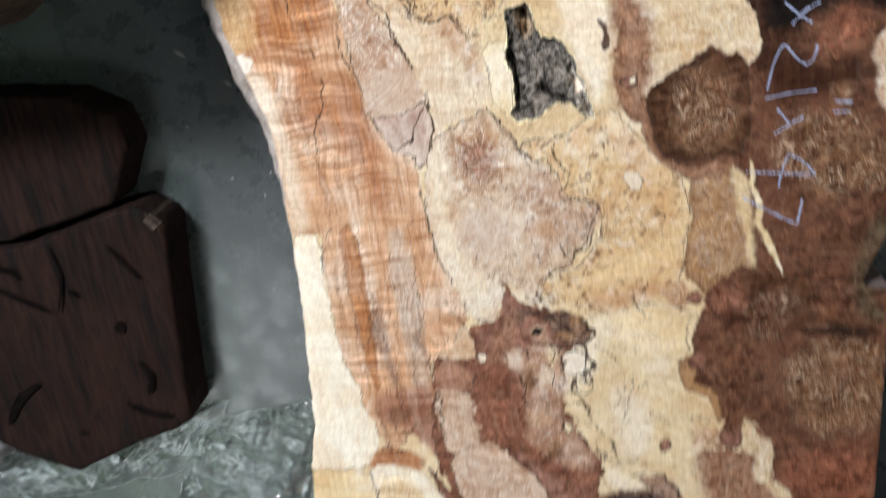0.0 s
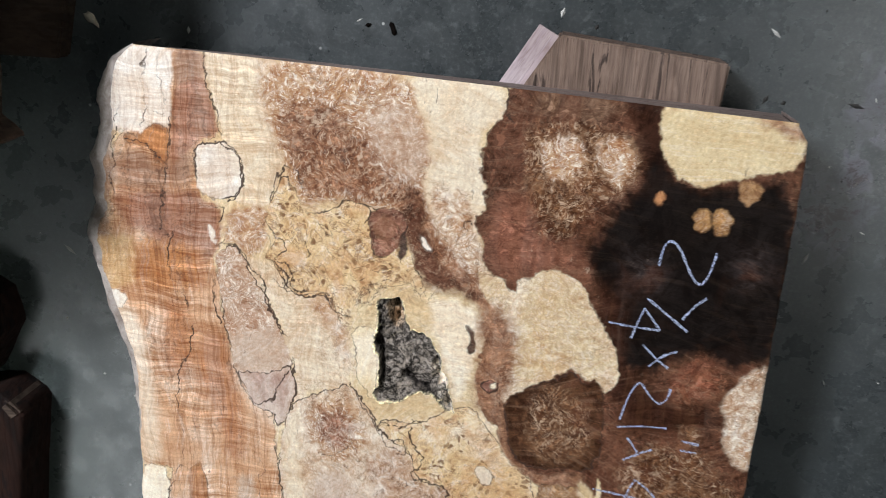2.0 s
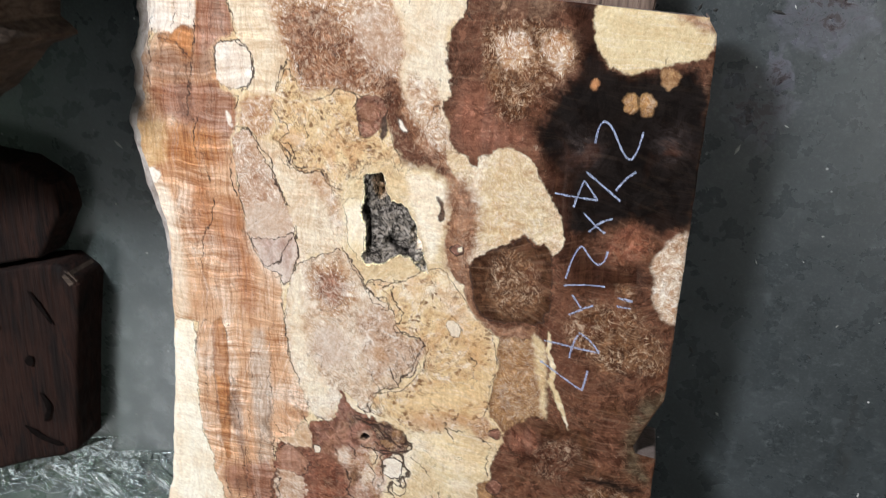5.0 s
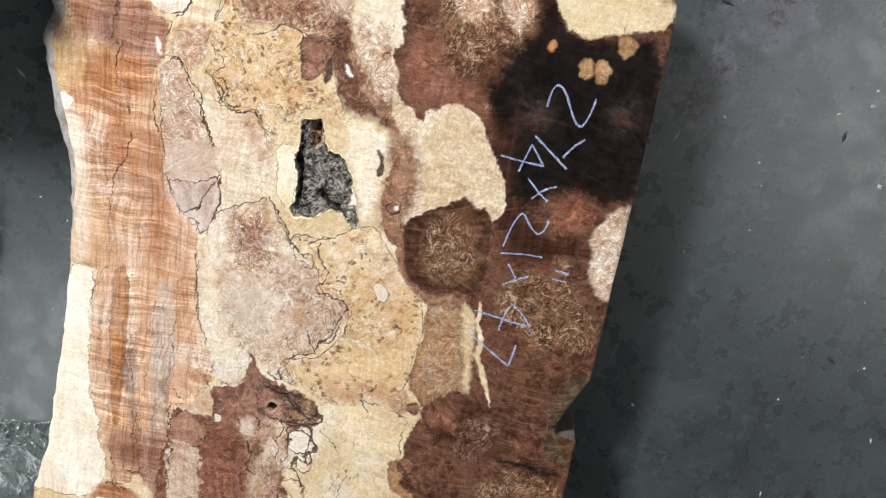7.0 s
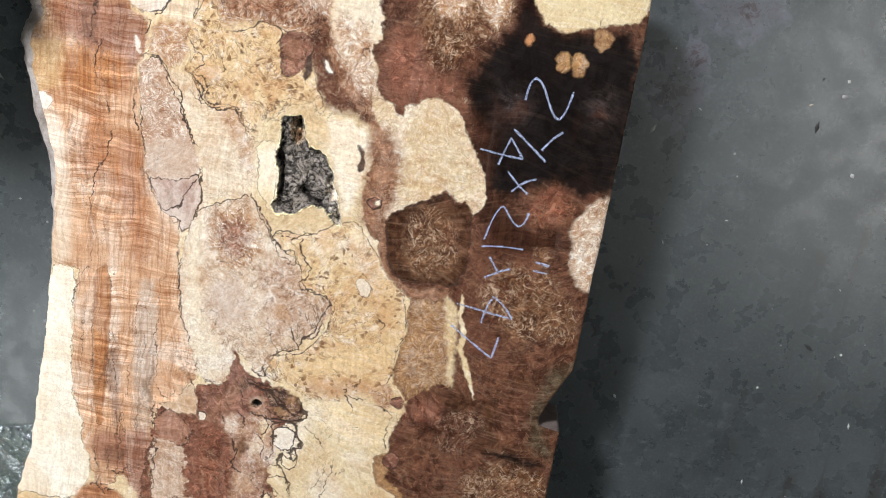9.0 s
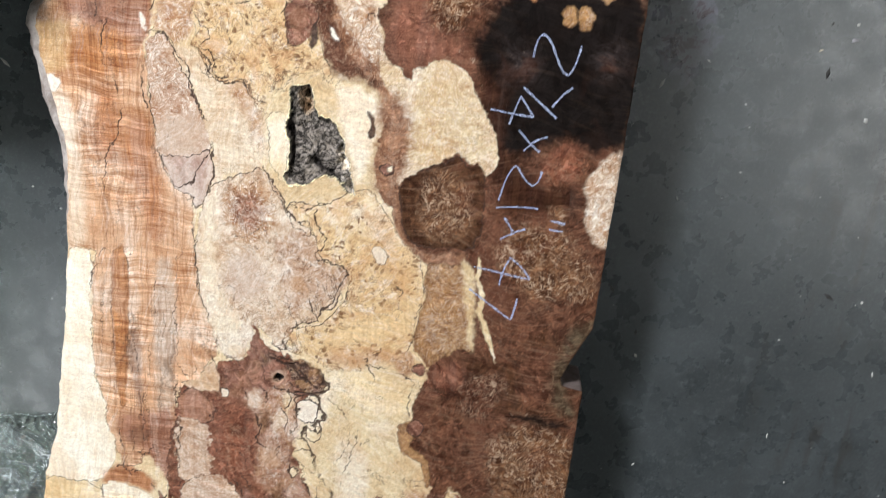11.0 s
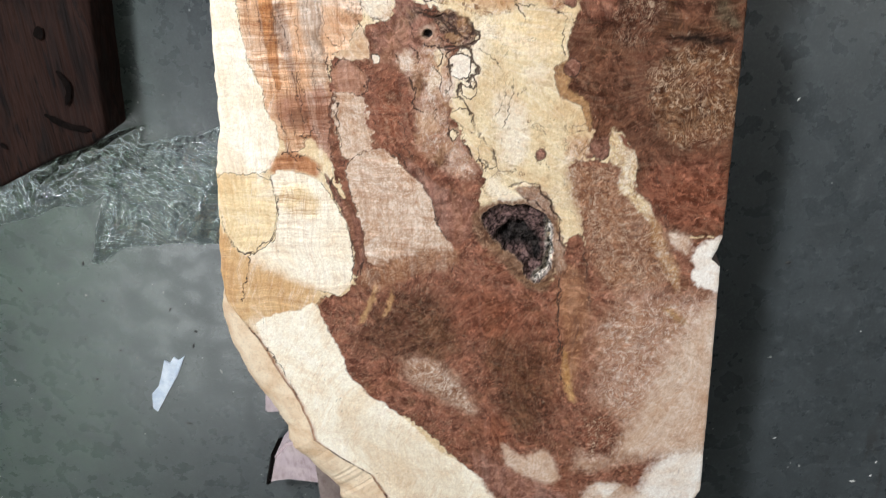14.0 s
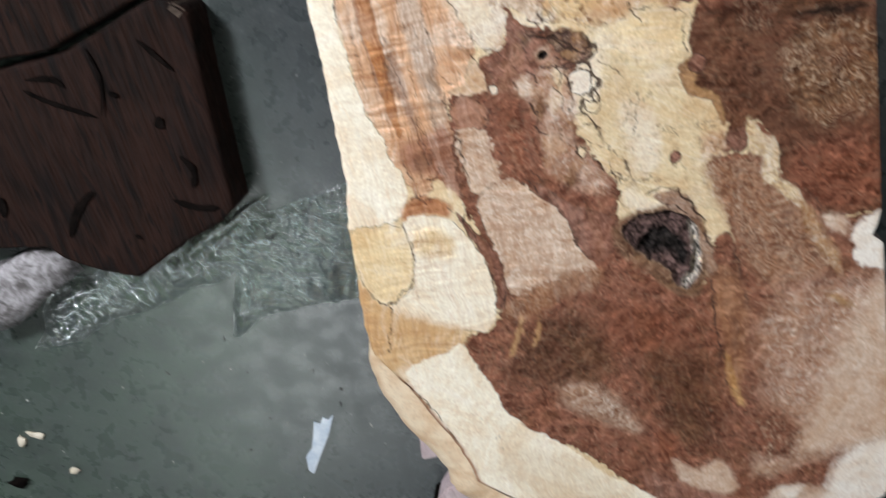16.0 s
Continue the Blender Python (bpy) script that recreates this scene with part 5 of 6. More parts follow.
seam(.8, [(315, -197), (307, -188), (301, -178)])
seam(.8, [(329, -104), (325, -125), (323, -142), (317, -153)])
seam(.6, [(351, -175), (360, -169), (359, -181), (354, -185)])
seam(.8, [(118, 387), (117, 367), (124, 350), (130, 328)])
seam(1, [(129, 323), (140, 316), (145, 300), (141, 283), (131, 278)])
seam(.8, [(74, 383), (70, 368), (73, 349), (66, 323)])
seam(.7, [(85, 385), (82, 364), (88, 347), (84, 339), (78, 342)])
seam(.8, [(48, 382), (49, 362), (51, 342), (45, 332)])
seam(.9, [(47, 327), (42, 308), (45, 301), (39, 290), (42, 279)])
seam(.9, [(43, 307), (47, 303), (42, 295)])
seam(.8, [(55, 320), (74, 316), (84, 304)])
seam(.8, [(90, 338), (88, 314), (82, 288)])
seam(.6, [(108, 319), (108, 291)])
seam(.8, [(108, 286), (115, 281), (110, 267)])
seam(.8, [(81, 285), (81, 270), (76, 256), (83, 246)])
seam(1, [(110, 272), (130, 274), (126, 261)])
seam(1, [(123, 243), (117, 236), (125, 228), (120, 222), (117, 205), (122, 178)])
seam(1.1, [(126, 245), (140, 243), (146, 231), (158, 216), (162, 194), (174, 173)])
seam(.9, [(164, 278), (159, 261), (167, 250), (159, 240), (167, 232), (180, 224), (174, 212), (188, 208), (209, 212)])
seam(1, [(175, 307), (167, 296), (165, 280)])
seam(.8, [(175, 309), (188, 303), (191, 288), (196, 281)])
seam(.7, [(191, 280), (199, 274), (212, 287), (217, 283), (222, 288)])
seam(.7, [(200, 268), (208, 265), (212, 258), (207, 259), (200, 267)])
seam(.6, [(233, 372), (231, 365), (237, 361), (239, 368), (233, 372)])
seam(.8, [(228, 379), (231, 375), (227, 370)])
seam(.7, [(272, 377), (274, 380), (276, 375)])
seam(1, [(331, 376), (334, 363), (338, 354)])
seam(.9, [(235, 284), (240, 277), (235, 269)])
seam(.8, [(241, 246), (248, 243), (253, 245)])
seam(.7, [(209, 205), (212, 200), (220, 196), (228, 194)])
seam(.8, [(304, 313), (311, 309), (316, 300), (314, 295)])
seam(.7, [(313, 272), (308, 274), (310, 278), (315, 276)])
seam(.6, [(96, 89), (97, 73), (95, 55)])
seam(.6, [(112, 91), (111, 75), (113, 57), (109, 43)])
seam(.7, [(130, 40), (132, 24), (129, 7), (132, -9)])
seam(.7, [(150, 47), (152, 21), (149, -7), (153, -29), (151, -53)])
seam(.6, [(139, -9), (140, -31), (137, -54), (139, -83), (135, -107)])
seam(.6, [(125, -33), (127, -67), (123, -103), (127, -127), (124, -152)])
seam(.7, [(96, -131), (99, -155), (102, -176)])
seam(.6, [(81, 29), (83, -4), (80, -38), (82, -67)])
seam(.7, [(122, -93), (121, -121), (122, -150), (118, -168)])
seam(.7, [(109, -87), (109, -121), (111, -144), (112, -159)])
seam(.6, [(138, -100), (137, -128), (137, -157)])
seam(.8, [(86, -140), (86, -144)])
seam(.7, [(229, 69), (240, 68), (245, 60)])
seam(.7, [(199, 26), (207, 21), (205, 13)])
seam(.6, [(268, 60), (273, 55), (270, 50)])
seam(.6, [(308, 106), (313, 101), (310, 95)])
seam(.6, [(319, 39), (328, 44), (333, 38), (327, 32)])
seam(.7, [(353, 43), (359, 41), (356, 35)])
seam(.6, [(303, 32), (306, 27), (303, 21)])
seam(.7, [(166, 219), (174, 212), (183, 217)])
seam(.7, [(209, 248), (215, 243), (212, 238)])
seam(.7, [(191, 252), (194, 246), (190, 241)])
seam(.6, [(220, 260), (224, 256)])
seam(.7, [(236, 219), (241, 216), (236, 208)])
seam(1.2, [(243, -40), (257, -45), (270, -51), (281, -60)])
seam(1.2, [(262, -46), (268, -57), (279, -60), (287, -66)])
seam(1, [(247, -70), (260, -74), (274, -77)])
seam(.9, [(232, -71), (242, -78), (237, -89)])
seam(.9, [(256, -92), (261, -101), (259, -113), (265, -121)])
seam(.9, [(229, -102), (235, -113), (232, -128), (241, -137)])
seam(.9, [(267, -97), (270, -105), (267, -115)])
seam(1, [(259, -71), (264, -81), (261, -92)])
seam(.8, [(217, -77), (223, -85), (220, -94)])
seam(.9, [(246, -124), (254, -132), (252, -144), (261, -152)])
seam(.8, [(233, -49), (238, -56), (236, -65)])
seam(1, [(272, -90), (266, -85), (269, -78), (277, -75)])

# long stain lines that run with the fibre in the curly band
drift = wave_noise(gx + 0.004 * WARP_X[0], gy * 0.06, 34, 3, 81)
for level in (-0.42, -0.3, -0.16, -0.04, 0.1, 0.24, 0.36, 0.48):
    away = np.abs(drift - level) * 1000 / 34 * 0.5
    mask = np.clip((traits[..., 0] - 0.75) * 8, 0, 1) * np.clip(0.5 + 1.6 * wave_noise(gx, gy, 16, 2, 83 + level * 10), 0, 1)
    np.maximum(spalt, 0.42 * mask * np.exp(-(away / 0.45) ** 2), out=spalt)

# round knot hole, sunk and tinted near-black for the shade inside
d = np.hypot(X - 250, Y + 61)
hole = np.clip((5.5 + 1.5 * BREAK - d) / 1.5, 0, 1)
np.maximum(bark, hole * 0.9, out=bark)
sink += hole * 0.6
figure += hole[..., None] * (np.array(COLOURS["barkshade"]) - figure)
figure *= 0.88 + 0.08 * figure[..., 1:2]

# the fibre's course over the face (mm, degrees), and strands drawn out along it
COURSE = [(500, -20, 60), (520, 40, 35), (470, -60, 15), (440, 10, -35), (350, 200, 8), (330, 180, -5), (180, -640, 40), (250, -600, 55), (120, -560, 60),
          (100, 300, 90), (100, 0, 90), (110, -150, 92), (60, -260, 88), (190, 340, -25), (230, 200, 60), (380, 200, 18), (345, 170, -8), (300, 60, 70),
          (330, -40, -6), (350, -110, -30), (460, 250, -12), (480, 0, -14), (470, -150, 20), (210, -250, 108), (250, -380, 40), (440, -265, -4),
          (480, -450, 65), (250, -500, -48), (180, -560, 58), (300, -640, 70), (120, -450, 40), (370, -450, 75), (420, -600, 30), (220, -120, 120)]
c2, s2 = 0.0, 0.0
for cx, cy, deg in COURSE:
    w = np.exp(-((X - cx) ** 2 + (Y - cy) ** 2) / 70.0 ** 2) + 1e-5
    c2, s2 = c2 + w * math.cos(2 * radians(deg)), s2 + w * math.sin(2 * radians(deg))
burly = np.clip(traits[..., 1], 0, 1) * (1 - np.clip(traits[..., 0], 0, 1))
angle = 0.5 * np.arctan2(s2, c2) + (0.55 + 1.2 * burly) * wave_noise(gx, gy, 18, 3, 91) + (0.1 + 0.5 * burly) * wave_noise(gx, gy, 90, 2, 92)
cell_x = (gx[:, -1:] - gx[:, :1]) * 1000 / (COLS - 1)
step_x, step_y = 0.8 * np.cos(angle) / cell_x, 0.8 * np.sin(angle) * (SHELVES - 1) / 1103
rng = np.random.default_rng(5)
seeds = [rng.standard_normal(X.shape) + 1.5 * wave_noise(gx, gy, 420, 2, 95)]


def drawn_out(reach):
    """Seeds smeared along the fibre, to both sides of each place."""
    rows, cols = np.mgrid[0:SHELVES, 0:COLS].astype(float)
    out = [a.copy() for a in seeds]
    for way in (1, -1):
        r, c = rows.copy(), cols.copy()
        for k in range(reach):
            i, j = np.clip(r, 0, SHELVES - 1).astype(int), np.clip(c, 0, COLS - 1).astype(int)
            r, c = r + way * step_y[i, j], c + way * step_x[i, j]
            i, j = np.clip(r, 0, SHELVES - 1).astype(int), np.clip(c, 0, COLS - 1).astype(int)
            for o, a in zip(out, seeds):
                o += a[i, j] * (1 - k / reach)
    return [(o - o.mean()) / o.std() for o in out]


flow = drawn_out(22)[0]

rim_line = np.exp(-(((gx - gx[:, :1]) * 1000 - 3 - 2 * BREAK) / 3.2) ** 2) * np.clip((-0.372 - gy) * 60, 0, 1)
figure += 0.9 * rim_line[..., None] * (np.array(COLOURS["cinnamon"]) * 0.6 - figure)

rough_bed = 0.5 + 0.5 * wave_noise(gx, gy, 110, 4, 61)
gz = TOP - sink * (0.002 + 0.013 * rough_bed) + 0.0007 * wave_noise(gx, gy, 12, 2, 71)
gz -= 0.0025 * np.exp(-(u * 520 / 2.2)) + 0.0012 * np.exp(-((1 - u) * 520 / 1.5)) + 0.0015 * np.exp(-((1 - v) * 1090 / 2.0))

slab = empty("wood_slab", "live-edge spalted burl slab with cream and dark figure, lying on blocks", "wood slab")
face = sheet("figured_face", np.stack([gx, gy, gz], -1), BURL, slab, "sanded burl face with cream, red-brown and dark zones")


def field(ob, name, values):
    if values.ndim == 3:
        a = ob.data.attributes.new(name, "FLOAT_COLOR", "POINT")
        a.data.foreach_set("color", np.concatenate([values, np.ones((*values.shape[:2], 1))], -1).astype(np.float32).ravel())
    else:
        a = ob.data.attributes.new(name, "FLOAT", "POINT")
        a.data.foreach_set("value", values.astype(np.float32).ravel())


field(face, "figure", figure)
field(face, "traits", traits)
field(face, "spalt", np.clip(spalt, 0, 1))
field(face, "bark", bark)
field(face, "flow", flow)


def skirt(edge, ox, oy, spread, name, material, label="", coarse=0.0018):
    """The slab's side below one edge of its face: rows from the top down to its underside."""
    steps = np.array([0, 0.04, 0.12, 0.25, 0.45, 0.7, 0.88, 1.0])
    rows = []
    for s in steps:
        out = spread * np.interp(s, [0, 0.04, 0.12, 0.25, 0.45, 0.7, 1.0], [0, 0.30, 0.58, 0.82, 0.97, 1.0, 0.82])
        rough = coarse * wave_noise(edge[:, 0] + edge[:, 1] + 3 * s, edge[:, 1] + s, 70, 3) * min(1, s * 6)
        z = edge[:, 2] * (1 - s) + (TOP - THICK) * s
        rows.append(np.stack([edge[:, 0] + ox * (out + rough), edge[:, 1] + oy * (out + rough), z], -1))
    return sheet(name, np.stack(rows), material, slab, label)


verts = np.stack([gx, gy, gz], -1)
rim = profile(RIM_OUT, gy[:, 0])
split = int(np.argmax(gy[:, 0] > -0.335))
skirt(verts[split:, 0], -1, 0, rim[split:], "live_edge", LIVE, "grey weathered live edge")
lean = np.where(gy[:split + 1, 0] < -0.54, 0.75, 0.85)
skirt(verts[:split + 1, 0], -lean, -np.sqrt(1 - lean ** 2), rim[:split + 1], "waney_rim", RIM, "smooth pinkish rounded waney rim")
skirt(verts[::-1, -1], 1, 0, 0.0008, "sawn_edge", SAWN, "straight sawn edge", 0.0003)
skirt(verts[-1], 0, 1, -0.0075 + 0.0045 * u[0], "far_end", SAWN, "dusty sawn end", 0.0003)
skirt(verts[0, ::-1], 0, -1, 0.001, "near_end", SAWN)
part("underside", box(0.06, -0.70, TOP - THICK, 0.52, 0.36, TOP - THICK + 0.003), SAWN, slab)


def chalk_stroke(pts, name):
    """A chalk line drawn by hand: a flat ribbon with uneven edges."""
    p = np.array(pts, float) / 1000
    for _ in range(3):
        q = np.empty((len(p) * 2 - 2, 2))
        q[0::2], q[1::2] = p[:-1] * 0.75 + p[1:] * 0.25, p[:-1] * 0.25 + p[1:] * 0.75
        p = np.concatenate([p[:1], q, p[-1:]])
    d = np.gradient(p, axis=0)
    d /= np.linalg.norm(d, axis=1)[:, None] + 1e-9
    side = np.stack([-d[:, 1], d[:, 0]], -1)
    k = len(p)
    w = 0.00088 + 0.0005 * wave_noise(p[:, 0], p[:, 1], 300, 2)
    w[0] *= 0.6
    w[-1] *= 0.6
    rows = [np.stack([*(p + side * w[:, None] * s).T, np.full(k, TOP + 0.0010)], -1) for s in (-1, -0.4, 0.4, 1)]
    return sheet(name, np.stack(rows), CHALK, slab, "pale blue chalk stroke")


for name, pts in (
        ("chalk_two", [(448, 258), (449, 271), (453, 278), (460, 274), (469, 256), (475, 247), (480, 247), (484, 258), (486, 271)]),
        ("chalk_slash", [(443, 233), (458, 222), (474, 210)]),
        ("chalk_one", [(484, 237), (476, 230), (469, 219)]),
        ("chalk_four", [(418, 212), (436, 210), (454, 209), (454, 210), (448, 218), (442, 225), (442, 225), (438, 213), (435, 201)]),
        ("chalk_cross", [(444, 197), (454, 187), (464, 180)]), ("chalk_cross", [(469, 194), (459, 190), (450, 180)]),
        ("chalk_two", [(434, 134), (438, 154), (445, 169), (452, 158), (460, 150), (466, 153), (468, 164)]),
        ("chalk_one", [(433, 128), (452, 131), (469, 131)]),
        ("chalk_inch_mark", [(481, 122), (494, 120)]), ("chalk_inch_mark", [(481, 114), (493, 113)]),
        ("chalk_cross", [(441, 120), (446, 114), (450, 108)]), ("chalk_cross", [(461, 112), (452, 108), (440, 100)]),
        ("chalk_four", [(420, 72), (445, 69), (470, 66), (470, 67), (462, 77), (451, 84), (451, 84), (446, 72), (444, 57)]),
        ("chalk_two", [(418, 51), (440, 37), (458, 26), (459, 27), (462, 47)])):
    chalk_stroke(pts, name)


# ---- blocks under the slab ----
def block(outline, z0, z1, bevel=0.002, flare=(0, 0), seed=1, cuts=3):
    """A sawn block: an outline drawn up, its top shifted by flare, edges worn."""
    bm = bmesh.new()
    lo = [bm.verts.new((x + flare[0], y + flare[1], z0)) for x, y in outline]
    hi = [bm.verts.new((x, y, z1)) for x, y in outline]
    bm.faces.new(lo[::-1])
    bm.faces.new(hi)
    for i in range(len(lo)):
        j = (i + 1) % len(lo)
        bm.faces.new((lo[i], lo[j], hi[j], hi[i]))
    bmesh.ops.bevel(bm, geom=list(bm.edges), offset=bevel, segments=2, affect="EDGES")
    return bm


UNDER = TOP - THICK
prop = empty("support_block", "dark striped rosewood block under the slab's end", "wood block", "blocks under the slab")
part("block_body", block([(0.300, 0.305), (0.40, 0.20), (0.470, 0.20), (0.487, 0.394), (0.365, 0.408)], 0, UNDER, 0.0015), ROSE, prop)
part("sawn_side", block([(0.2980, 0.306), (0.3000, 0.304), (0.3645, 0.4065), (0.3610, 0.4080)], 0.001, UNDER - 0.002, 0.0005, (-0.013, 0.004)), PALE_SAW, prop, "pale lavender sawn side")
prop = empty("support_block", "pale square offcut propping the slab's live edge", "wood block", "blocks under the slab")
part("block_body", block([(0.002, -0.552), (0.16, -0.535), (0.16, -0.47), (0.012, -0.485)], 0, UNDER, 0.003), PALE_SAW, prop)
prop = empty("support_block", "pale split offcut with a dark end under the slab", "wood block", "blocks under the slab")
part("block_body", block([(-0.012, -0.672), (0.02, -0.655), (0.20, -0.68), (0.20, -0.58), (0.022, -0.60), (0.004, -0.622)], 0, UNDER, 0.004), PALE_SAW, prop)
part("split_end", block([(-0.018, -0.680), (-0.006, -0.672), (0.008, -0.625), (-0.002, -0.622)], 0, UNDER - 0.004, 0.003), PITCH, prop, "dark split bark end")


# ---- timber lying to the west of the slab ----
def rough_slab(outline, z0, z1, name, rough=0.002, n=70, wane=0.02, step=0.2):
    """A thick timber with an uneven face: rings of its outline drawn in to the middle, worn edges, then its sides."""
    p = np.array(outline)
    seg = np.linalg.norm(np.roll(p, -1, 0) - p, axis=1)
    s = np.concatenate([[0], np.cumsum(seg)])
    t = np.linspace(0, s[-1], n * 4, endpoint=False)
    q = np.stack([np.interp(t, s, np.append(p[:, k], p[0, k])) for k in (0, 1)], -1)
    q += 0.5 * rough * np.stack([wave_noise(q[:, 0], q[:, 1], 40, 3, 3), wave_noise(q[:, 0], q[:, 1], 40, 3, 4)], -1)
    mid = q.mean(0)
    lay = [np.column_stack([q * 1.0, np.full(len(q), z0)]), np.column_stack([q, np.full(len(q), z0 * 0.5 + z1 * 0.5 - wane * 0.3)]),
           np.column_stack([q, np.full(len(q), z1 - wane)])]
    size = np.linalg.norm(q - mid, axis=1).mean()
    for d_in, drop in ((0.15, 0.6), (0.4, 0.3), (0.8, 0.08), (1.3, 0.0)):
        k = 1 - d_in * wane / size
        w = mid + (q - mid) * k
        lay.append(np.column_stack([w, z1 - wane * drop + rough * 0.4 * wave_noise(w[:, 0], w[:, 1], 30, 3)]))
    k0 = 1 - 1.3 * wane / size
    for k in np.linspace(k0, 0.001, 40)[1:]:
        w = mid + (q - mid) * k
        lay.append(np.column_stack([w, z1 + rough * 0.6 * wave_noise(w[:, 0], w[:, 1], 30, 4)]))
    g = np.stack(lay)
    return np.concatenate([g, g[:, :1]], 1)


def crack(pts, width, z, parent, name="crack"):
    """An open check: a thin dark ribbon laid on the face for its shade."""
    p = np.array(pts, float)
    for _ in range(2):
        q = np.empty((len(p) * 2 - 2, 2))
        q[0::2], q[1::2] = p[:-1] * 0.75 + p[1:] * 0.25, p[:-1] * 0.25 + p[1:] * 0.75
        p = np.concatenate([p[:1], q, p[-1:]])
    d = np.gradient(p, axis=0)
    d /= np.linalg.norm(d, axis=1)[:, None] + 1e-9
    side = np.stack([-d[:, 1], d[:, 0]], -1)
    w = width * np.sin(np.linspace(0.25, 2.9, len(p))) * (0.8 + 0.4 * wave_noise(p[:, 0], p[:, 1], 200, 2))
    rows = [np.stack([*(p + side * w[:, None] * s).T, np.full(len(p), z)], -1) for s in (-1, 0, 1)]
    return sheet(name, np.stack(rows), PITCH, parent)


timber = empty("timber_slab", "dark maroon rough-sawn timber slab with open cracks, on the floor", "wood slab")
sheet("timber_body", rough_slab([(-0.094, 0.040), (-0.098, 0.047), (-0.120, 0.062), (-0.138, 0.060), (-0.24, 0.030), (-0.50, 0.02), (-0.62, -0.06), (-0.58, -0.15),
                                 (-0.43, -0.172), (-0.365, -0.182), (-0.350, -0.198), (-0.312, -0.222), (-0.266, -0.238), (-0.193, -0.205), (-0.140, -0.187),
                                 (-0.120, -0.174), (-0.112, -0.10)], 0.0, 0.048, "timber", 0.003, 90, 0.005), MAROON, timber)
for pts, wide in (([(-0.157, 0.027), (-0.145, 0.010), (-0.131, -0.011)], 0.0022), ([(-0.216, 0.030), (-0.211, -0.004), (-0.228, -0.042)], 0.0016),
                  ([(-0.305, 0.002), (-0.285, -0.014), (-0.257, -0.030), (-0.235, -0.042)], 0.0028), ([(-0.298, 0.012), (-0.265, 0.008), (-0.257, -0.004)], 0.0030),
                  ([(-0.276, -0.123), (-0.305, -0.139), (-0.328, -0.172)], 0.0034), ([(-0.164, -0.055), (-0.170, -0.068)], 0.0034),
                  ([(-0.158, -0.102), (-0.147, -0.120), (-0.157, -0.140)], 0.0030), ([(-0.392, -0.109), (-0.399, -0.134)], 0.004),
                  ([(-0.247, -0.183), (-0.241, -0.189)], 0.0024), ([(-0.210, -0.019), (-0.202, -0.025)], 0.0026), ([(-0.185, -0.150), (-0.160, -0.165), (-0.135, -0.168)], 0.0035)):
    crack(pts, wide * 1.5, 0.0505, timber)
part("torn_corner", block([(-0.105, 0.034), (-0.094, 0.042), (-0.108, 0.056), (-0.117, 0.049)], 0.0, 0.049, 0.003), FURRY, timber, "pinkish torn corner")

back = empty("timber_slab", "dark brown timber end lying behind another, in shade", "wood slab")
sheet("timber_body", rough_slab([(-0.118, 0.150), (-0.112, 0.118), (-0.128, 0.085), (-0.142, 0.064), (-0.26, 0.034), (-0.60, 0.05), (-0.60, 0.19), (-0.22, 0.178), (-0.155, 0.170)],
                                0.0, 0.045, "timber", 0.003, 80, 0.006), MAROON, back)

beam = empty("timber_beam", "thick brown beam with a torn fibrous edge", "wood beam")
# its unseen western part is extended to cast the shadow on the floor
sheet("beam_body", rough_slab([(-0.026, 0.338), (-0.016, 0.330), (-0.008, 0.322), (-0.018, 0.318), (-0.034, 0.313), (-0.076, 0.273), (-0.12, 0.245), (-0.60, 0.235), (-0.66, 0.40),
                               (-0.40, 0.66), (-0.02, 0.66), (-0.016, 0.44), (-0.022, 0.37)], 0.125, 0.220, "beam", 0.006, 110, 0.008), FURRY, beam)
# unseen dark block, added to stop light passing below the beam
part("shade_block", block([(-0.60, 0.285), (-0.150, 0.285), (-0.132, 0.36), (-0.132, 0.62), (-0.50, 0.62)], 0, 0.1255, 0.004), MAROON, beam, "unseen dark block added to stop light under the beam")

offcut = empty("offcut_board", "short brown board end lying on the floor", "wood board")
part("board_body", block([(-0.128, 0.372), (-0.109, 0.364), (-0.043, 0.364), (-0.026, 0.445), (-0.020, 0.52), (-0.13, 0.52)], 0, 0.02, 0.002), MAROON_TWO, offcut)


# ---- wrapping film and litter ----
def film(name, corner, along, across, nu, nv, height, seed, lean, label):
    """A sheet of film on the floor, drawn up into long pleats with flat panes between them."""
    a, b = np.meshgrid(np.linspace(0, 1, nu), np.linspace(0, 1, nv), indexing="ij")
    x = corner[0] + a * along[0] + b * across[0]
    y = corner[1] + a * along[1] + b * across[1]
    x = x + 0.022 * wave_noise(x, y, 12, 3, seed)
    y = y + 0.022 * wave_noise(x, y, 12, 3, seed + 1)
    c, s = math.cos(radians(lean)), math.sin(radians(lean))
    p, q = x * c + y * s, y * c - x * s
    pleat = 1 - np.abs(wave_noise(p * 0.25, q, 52, 3, seed + 2)) * 2.4
    cross = 1 - np.abs(wave_noise(p, q * 0.35, 70, 2, seed + 3)) * 2.6
    swell = 0.5 + 0.5 * wave_noise(x, y, 9, 2, seed + 4)
    z = 0.002 + height * (0.5 * swell + 0.5 * np.clip(pleat, 0, 1) ** 1.5 * swell + 0.35 * np.clip(cross, 0, 1) ** 2)
    edge = np.minimum(np.minimum(a, 1 - a), np.minimum(b, 1 - b))
    z = 0.002 + (z - 0.002) * np.clip(edge * 5, 0.1, 1)
    ob = sheet(name, np.stack([x, y, z], -1), FILM, None, "", True)
    ob.visible_shadow = False
    return tagged(ob, label, "plastic film")


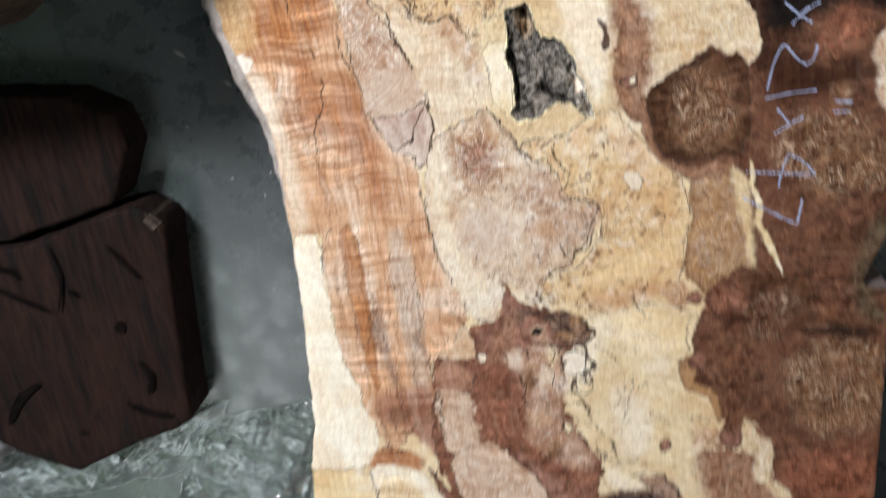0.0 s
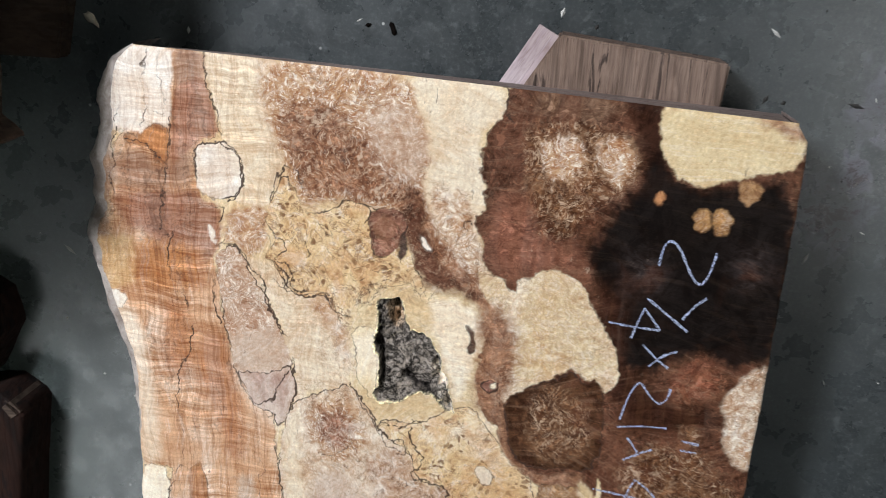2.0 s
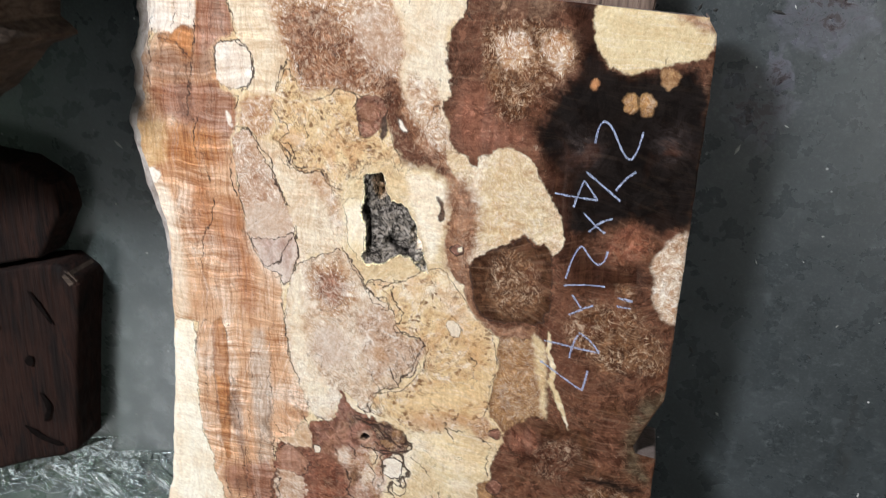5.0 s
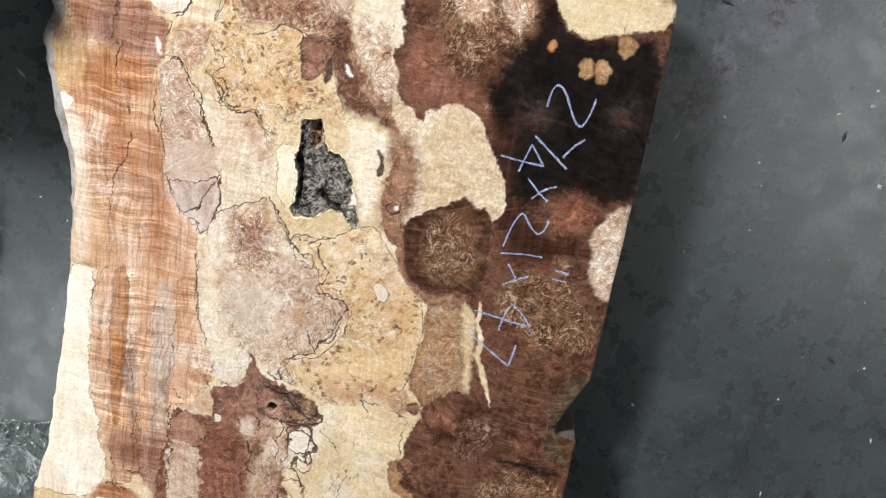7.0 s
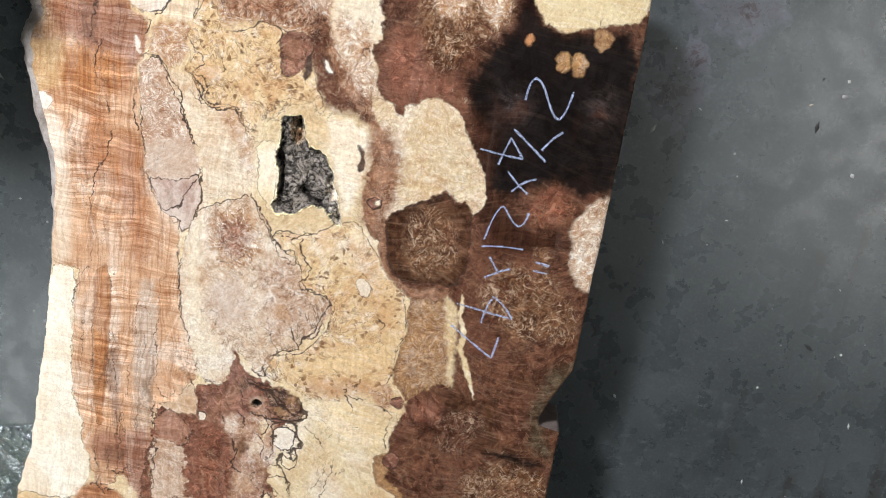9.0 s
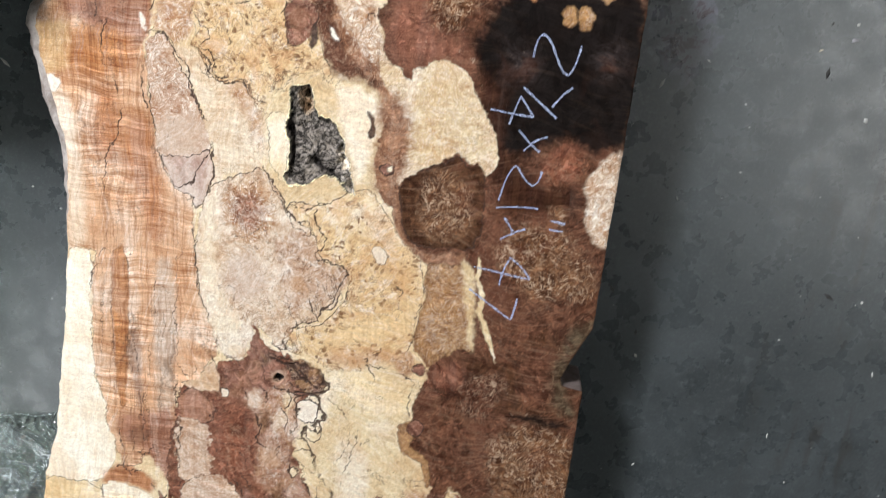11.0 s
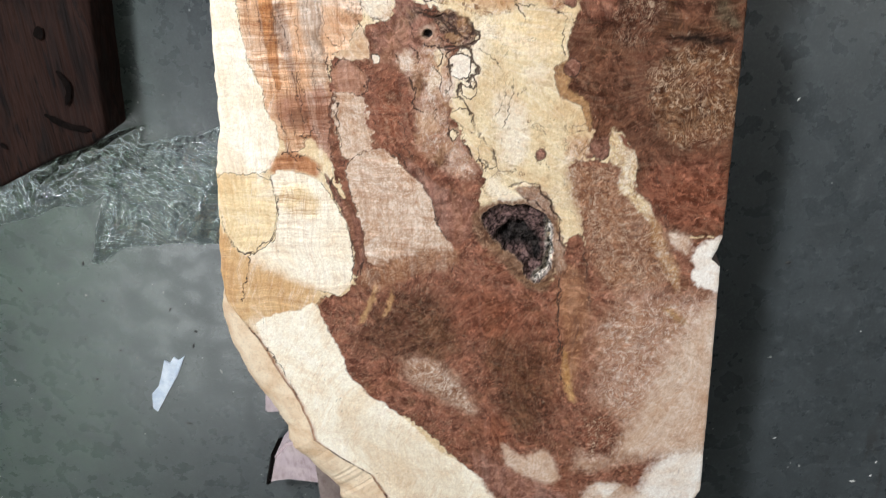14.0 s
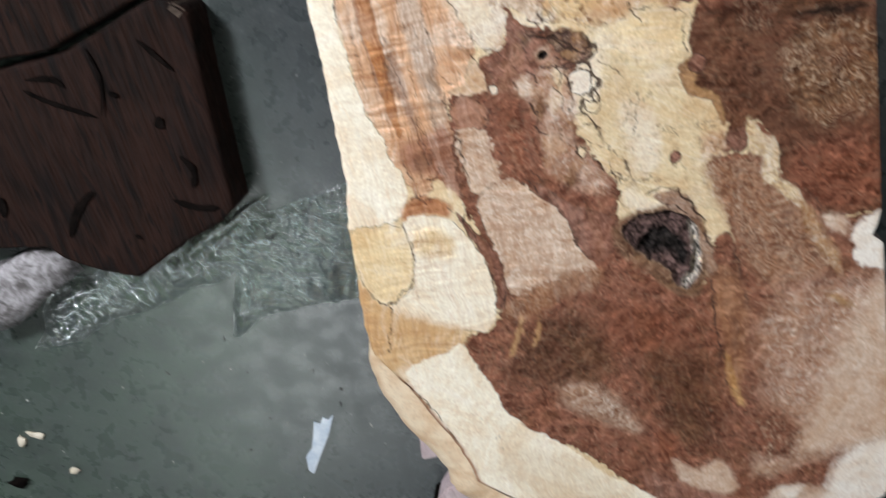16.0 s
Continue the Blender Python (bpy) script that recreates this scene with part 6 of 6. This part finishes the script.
film("wrapping_film", (-0.205, -0.352), (0.185, 0.035), (0.055, 0.145), 190, 140, 0.034, 3, 70, "crumpled clear wrapping film catching the light on the floor")
film("wrapping_film", (-0.49, -0.345), (0.33, 0.075), (0.07, 0.085), 220, 100, 0.026, 9, 25, "long crumpled strip of clear wrapping film on the floor")


def litter(name, x, y, size, material, turn, label, category, seed, flat=0.35):
    bm = bmesh.new()
    bmesh.ops.create_icosphere(bm, subdivisions=2, radius=1)
    rnd = random.Random(seed)
    ph = [rnd.uniform(0, 6) for _ in range(3)]
    for w in bm.verts:
        k = 1 + 0.22 * math.sin(w.co.x * 4 + ph[0]) + 0.18 * math.sin(w.co.y * 5 + ph[1]) + 0.1 * math.sin(w.co.z * 7 + ph[2])
        w.co *= k
    bmesh.ops.transform(bm, matrix=pose(x, y, size * flat * 0.5, 0, 0, turn) @ Matrix.Diagonal((size, size * 0.45, size * flat * 0.45, 1)), verts=bm.verts)
    low = min(w.co.z for w in bm.verts)
    for w in bm.verts:
        w.co.z -= low
    return tagged(part(name, bm, material, smooth=True), label, category)


def flake():
    edge = [(-0.174, -0.582), (-0.168, -0.588), (-0.150, -0.560), (-0.128, -0.527), (-0.112, -0.496), (-0.122, -0.503), (-0.128, -0.498),
            (-0.135, -0.508), (-0.142, -0.504), (-0.150, -0.525), (-0.158, -0.545), (-0.170, -0.558)]
    bm = bmesh.new()
    bm.faces.new([bm.verts.new((x, y, 0.0)) for x, y in edge])
    rise = bmesh.ops.extrude_face_region(bm, geom=list(bm.faces))["geom"]
    for i, w in enumerate([g for g in rise if isinstance(g, bmesh.types.BMVert)]):
        w.co.z += 0.0022 + 0.0007 * math.sin(i * 1.9)
    bmesh.ops.recalc_face_normals(bm, faces=bm.faces)
    return tagged(part("foil_flake", bm, WHITE), "torn white plastic flake lying on the concrete", "litter")


flake()
litter("wood_chip", -0.582, -0.480, 0.013, CHIP, 60, "pale wood chip on the concrete floor", "wood chip", 1)
litter("wood_chip", -0.554, -0.471, 0.013, CHIP, -20, "pale wood chip on the concrete floor", "wood chip", 2)
litter("wood_chip", -0.522, -0.539, 0.011, CHIP, 10, "pale wood chip on the concrete floor", "wood chip", 3, 0.6)
litter("dark_shard", -0.620, -0.548, 0.02, PITCH, 5, "dark shard of bark on the floor", "bark shard", 4)
litter("bark_chunk", -0.45, -0.235, 0.085, BARK, 20, "grey-white chunk of crumbling bark beside the film", "bark chunk", 5, 0.55)


litter("wood_splinter", 0.233, 0.402, 0.0045, PITCH, 110, "dark bark splinter with a pale edge on concrete", "splinter", 6, 0.5)
litter("wood_splinter", 0.213, 0.404, 0.003, PITCH, 20, "small dark bark splinter on the concrete", "splinter", 7, 0.5)
litter("wood_splinter", 0.240, 0.440, 0.0045, PITCH, 15, "small dark bark splinter on the concrete", "splinter", 8, 0.5)
litter("wood_splinter", -0.022, 0.396, 0.008, CHIP, -40, "thin pale splinter lying by the slab's corner", "splinter", 9, 0.2)
litter("wood_chip", 0.712, 0.286, 0.002, CHIP, 30, "tiny pale wood chip on the concrete floor", "wood chip", 10, 0.6)
litter("wood_splinter", 0.740, 0.298, 0.0035, BARK, 10, "grey bark crumb on the concrete floor", "splinter", 12, 0.5)


def grit():
    """Sawdust, splinters and pale crumbs strewn over the concrete."""
    rnd = random.Random(11)
    verts, faces = [], []
    for k in range(1700):
        x, y = rnd.uniform(-1.0, 1.5), rnd.uniform(-1.2, 1.0)
        r = 0.0007 + 0.0016 * rnd.random() ** 3
        long = 1 + 3 * rnd.random() ** 3
        turn = rnd.uniform(0, 6.3)
        c, s_ = math.cos(turn), math.sin(turn)
        n = len(verts)
        for px, py, pz in ((-long, 0, 0), (0, -1, 0), (long, 0, 0), (0, 1, 0), (0, 0, 0.8)):
            verts.append((x + r * (px * c - py * s_), y + r * (px * s_ + py * c), r * pz))
        faces += [(n, n + 1, n + 4), (n + 1, n + 2, n + 4), (n + 2, n + 3, n + 4), (n + 3, n, n + 4)]
    mesh = bpy.data.meshes.new("floor_grit")
    mesh.from_pydata(verts, [], faces)
    m = Mat("pale_grit", 0.9)
    n = m.tree.nodes.new("ShaderNodeNewGeometry")
    m.colour(m.mix(m.span(n.outputs["Random Per Island"], 0.35, 0.75), (0.03, 0.028, 0.025), (0.55, 0.54, 0.50)))
    return tagged(link("floor_grit", mesh, m.mat, smooth=False), "pale and dark sawdust crumbs strewn over the concrete", "grit", kind="stuff")


grit()
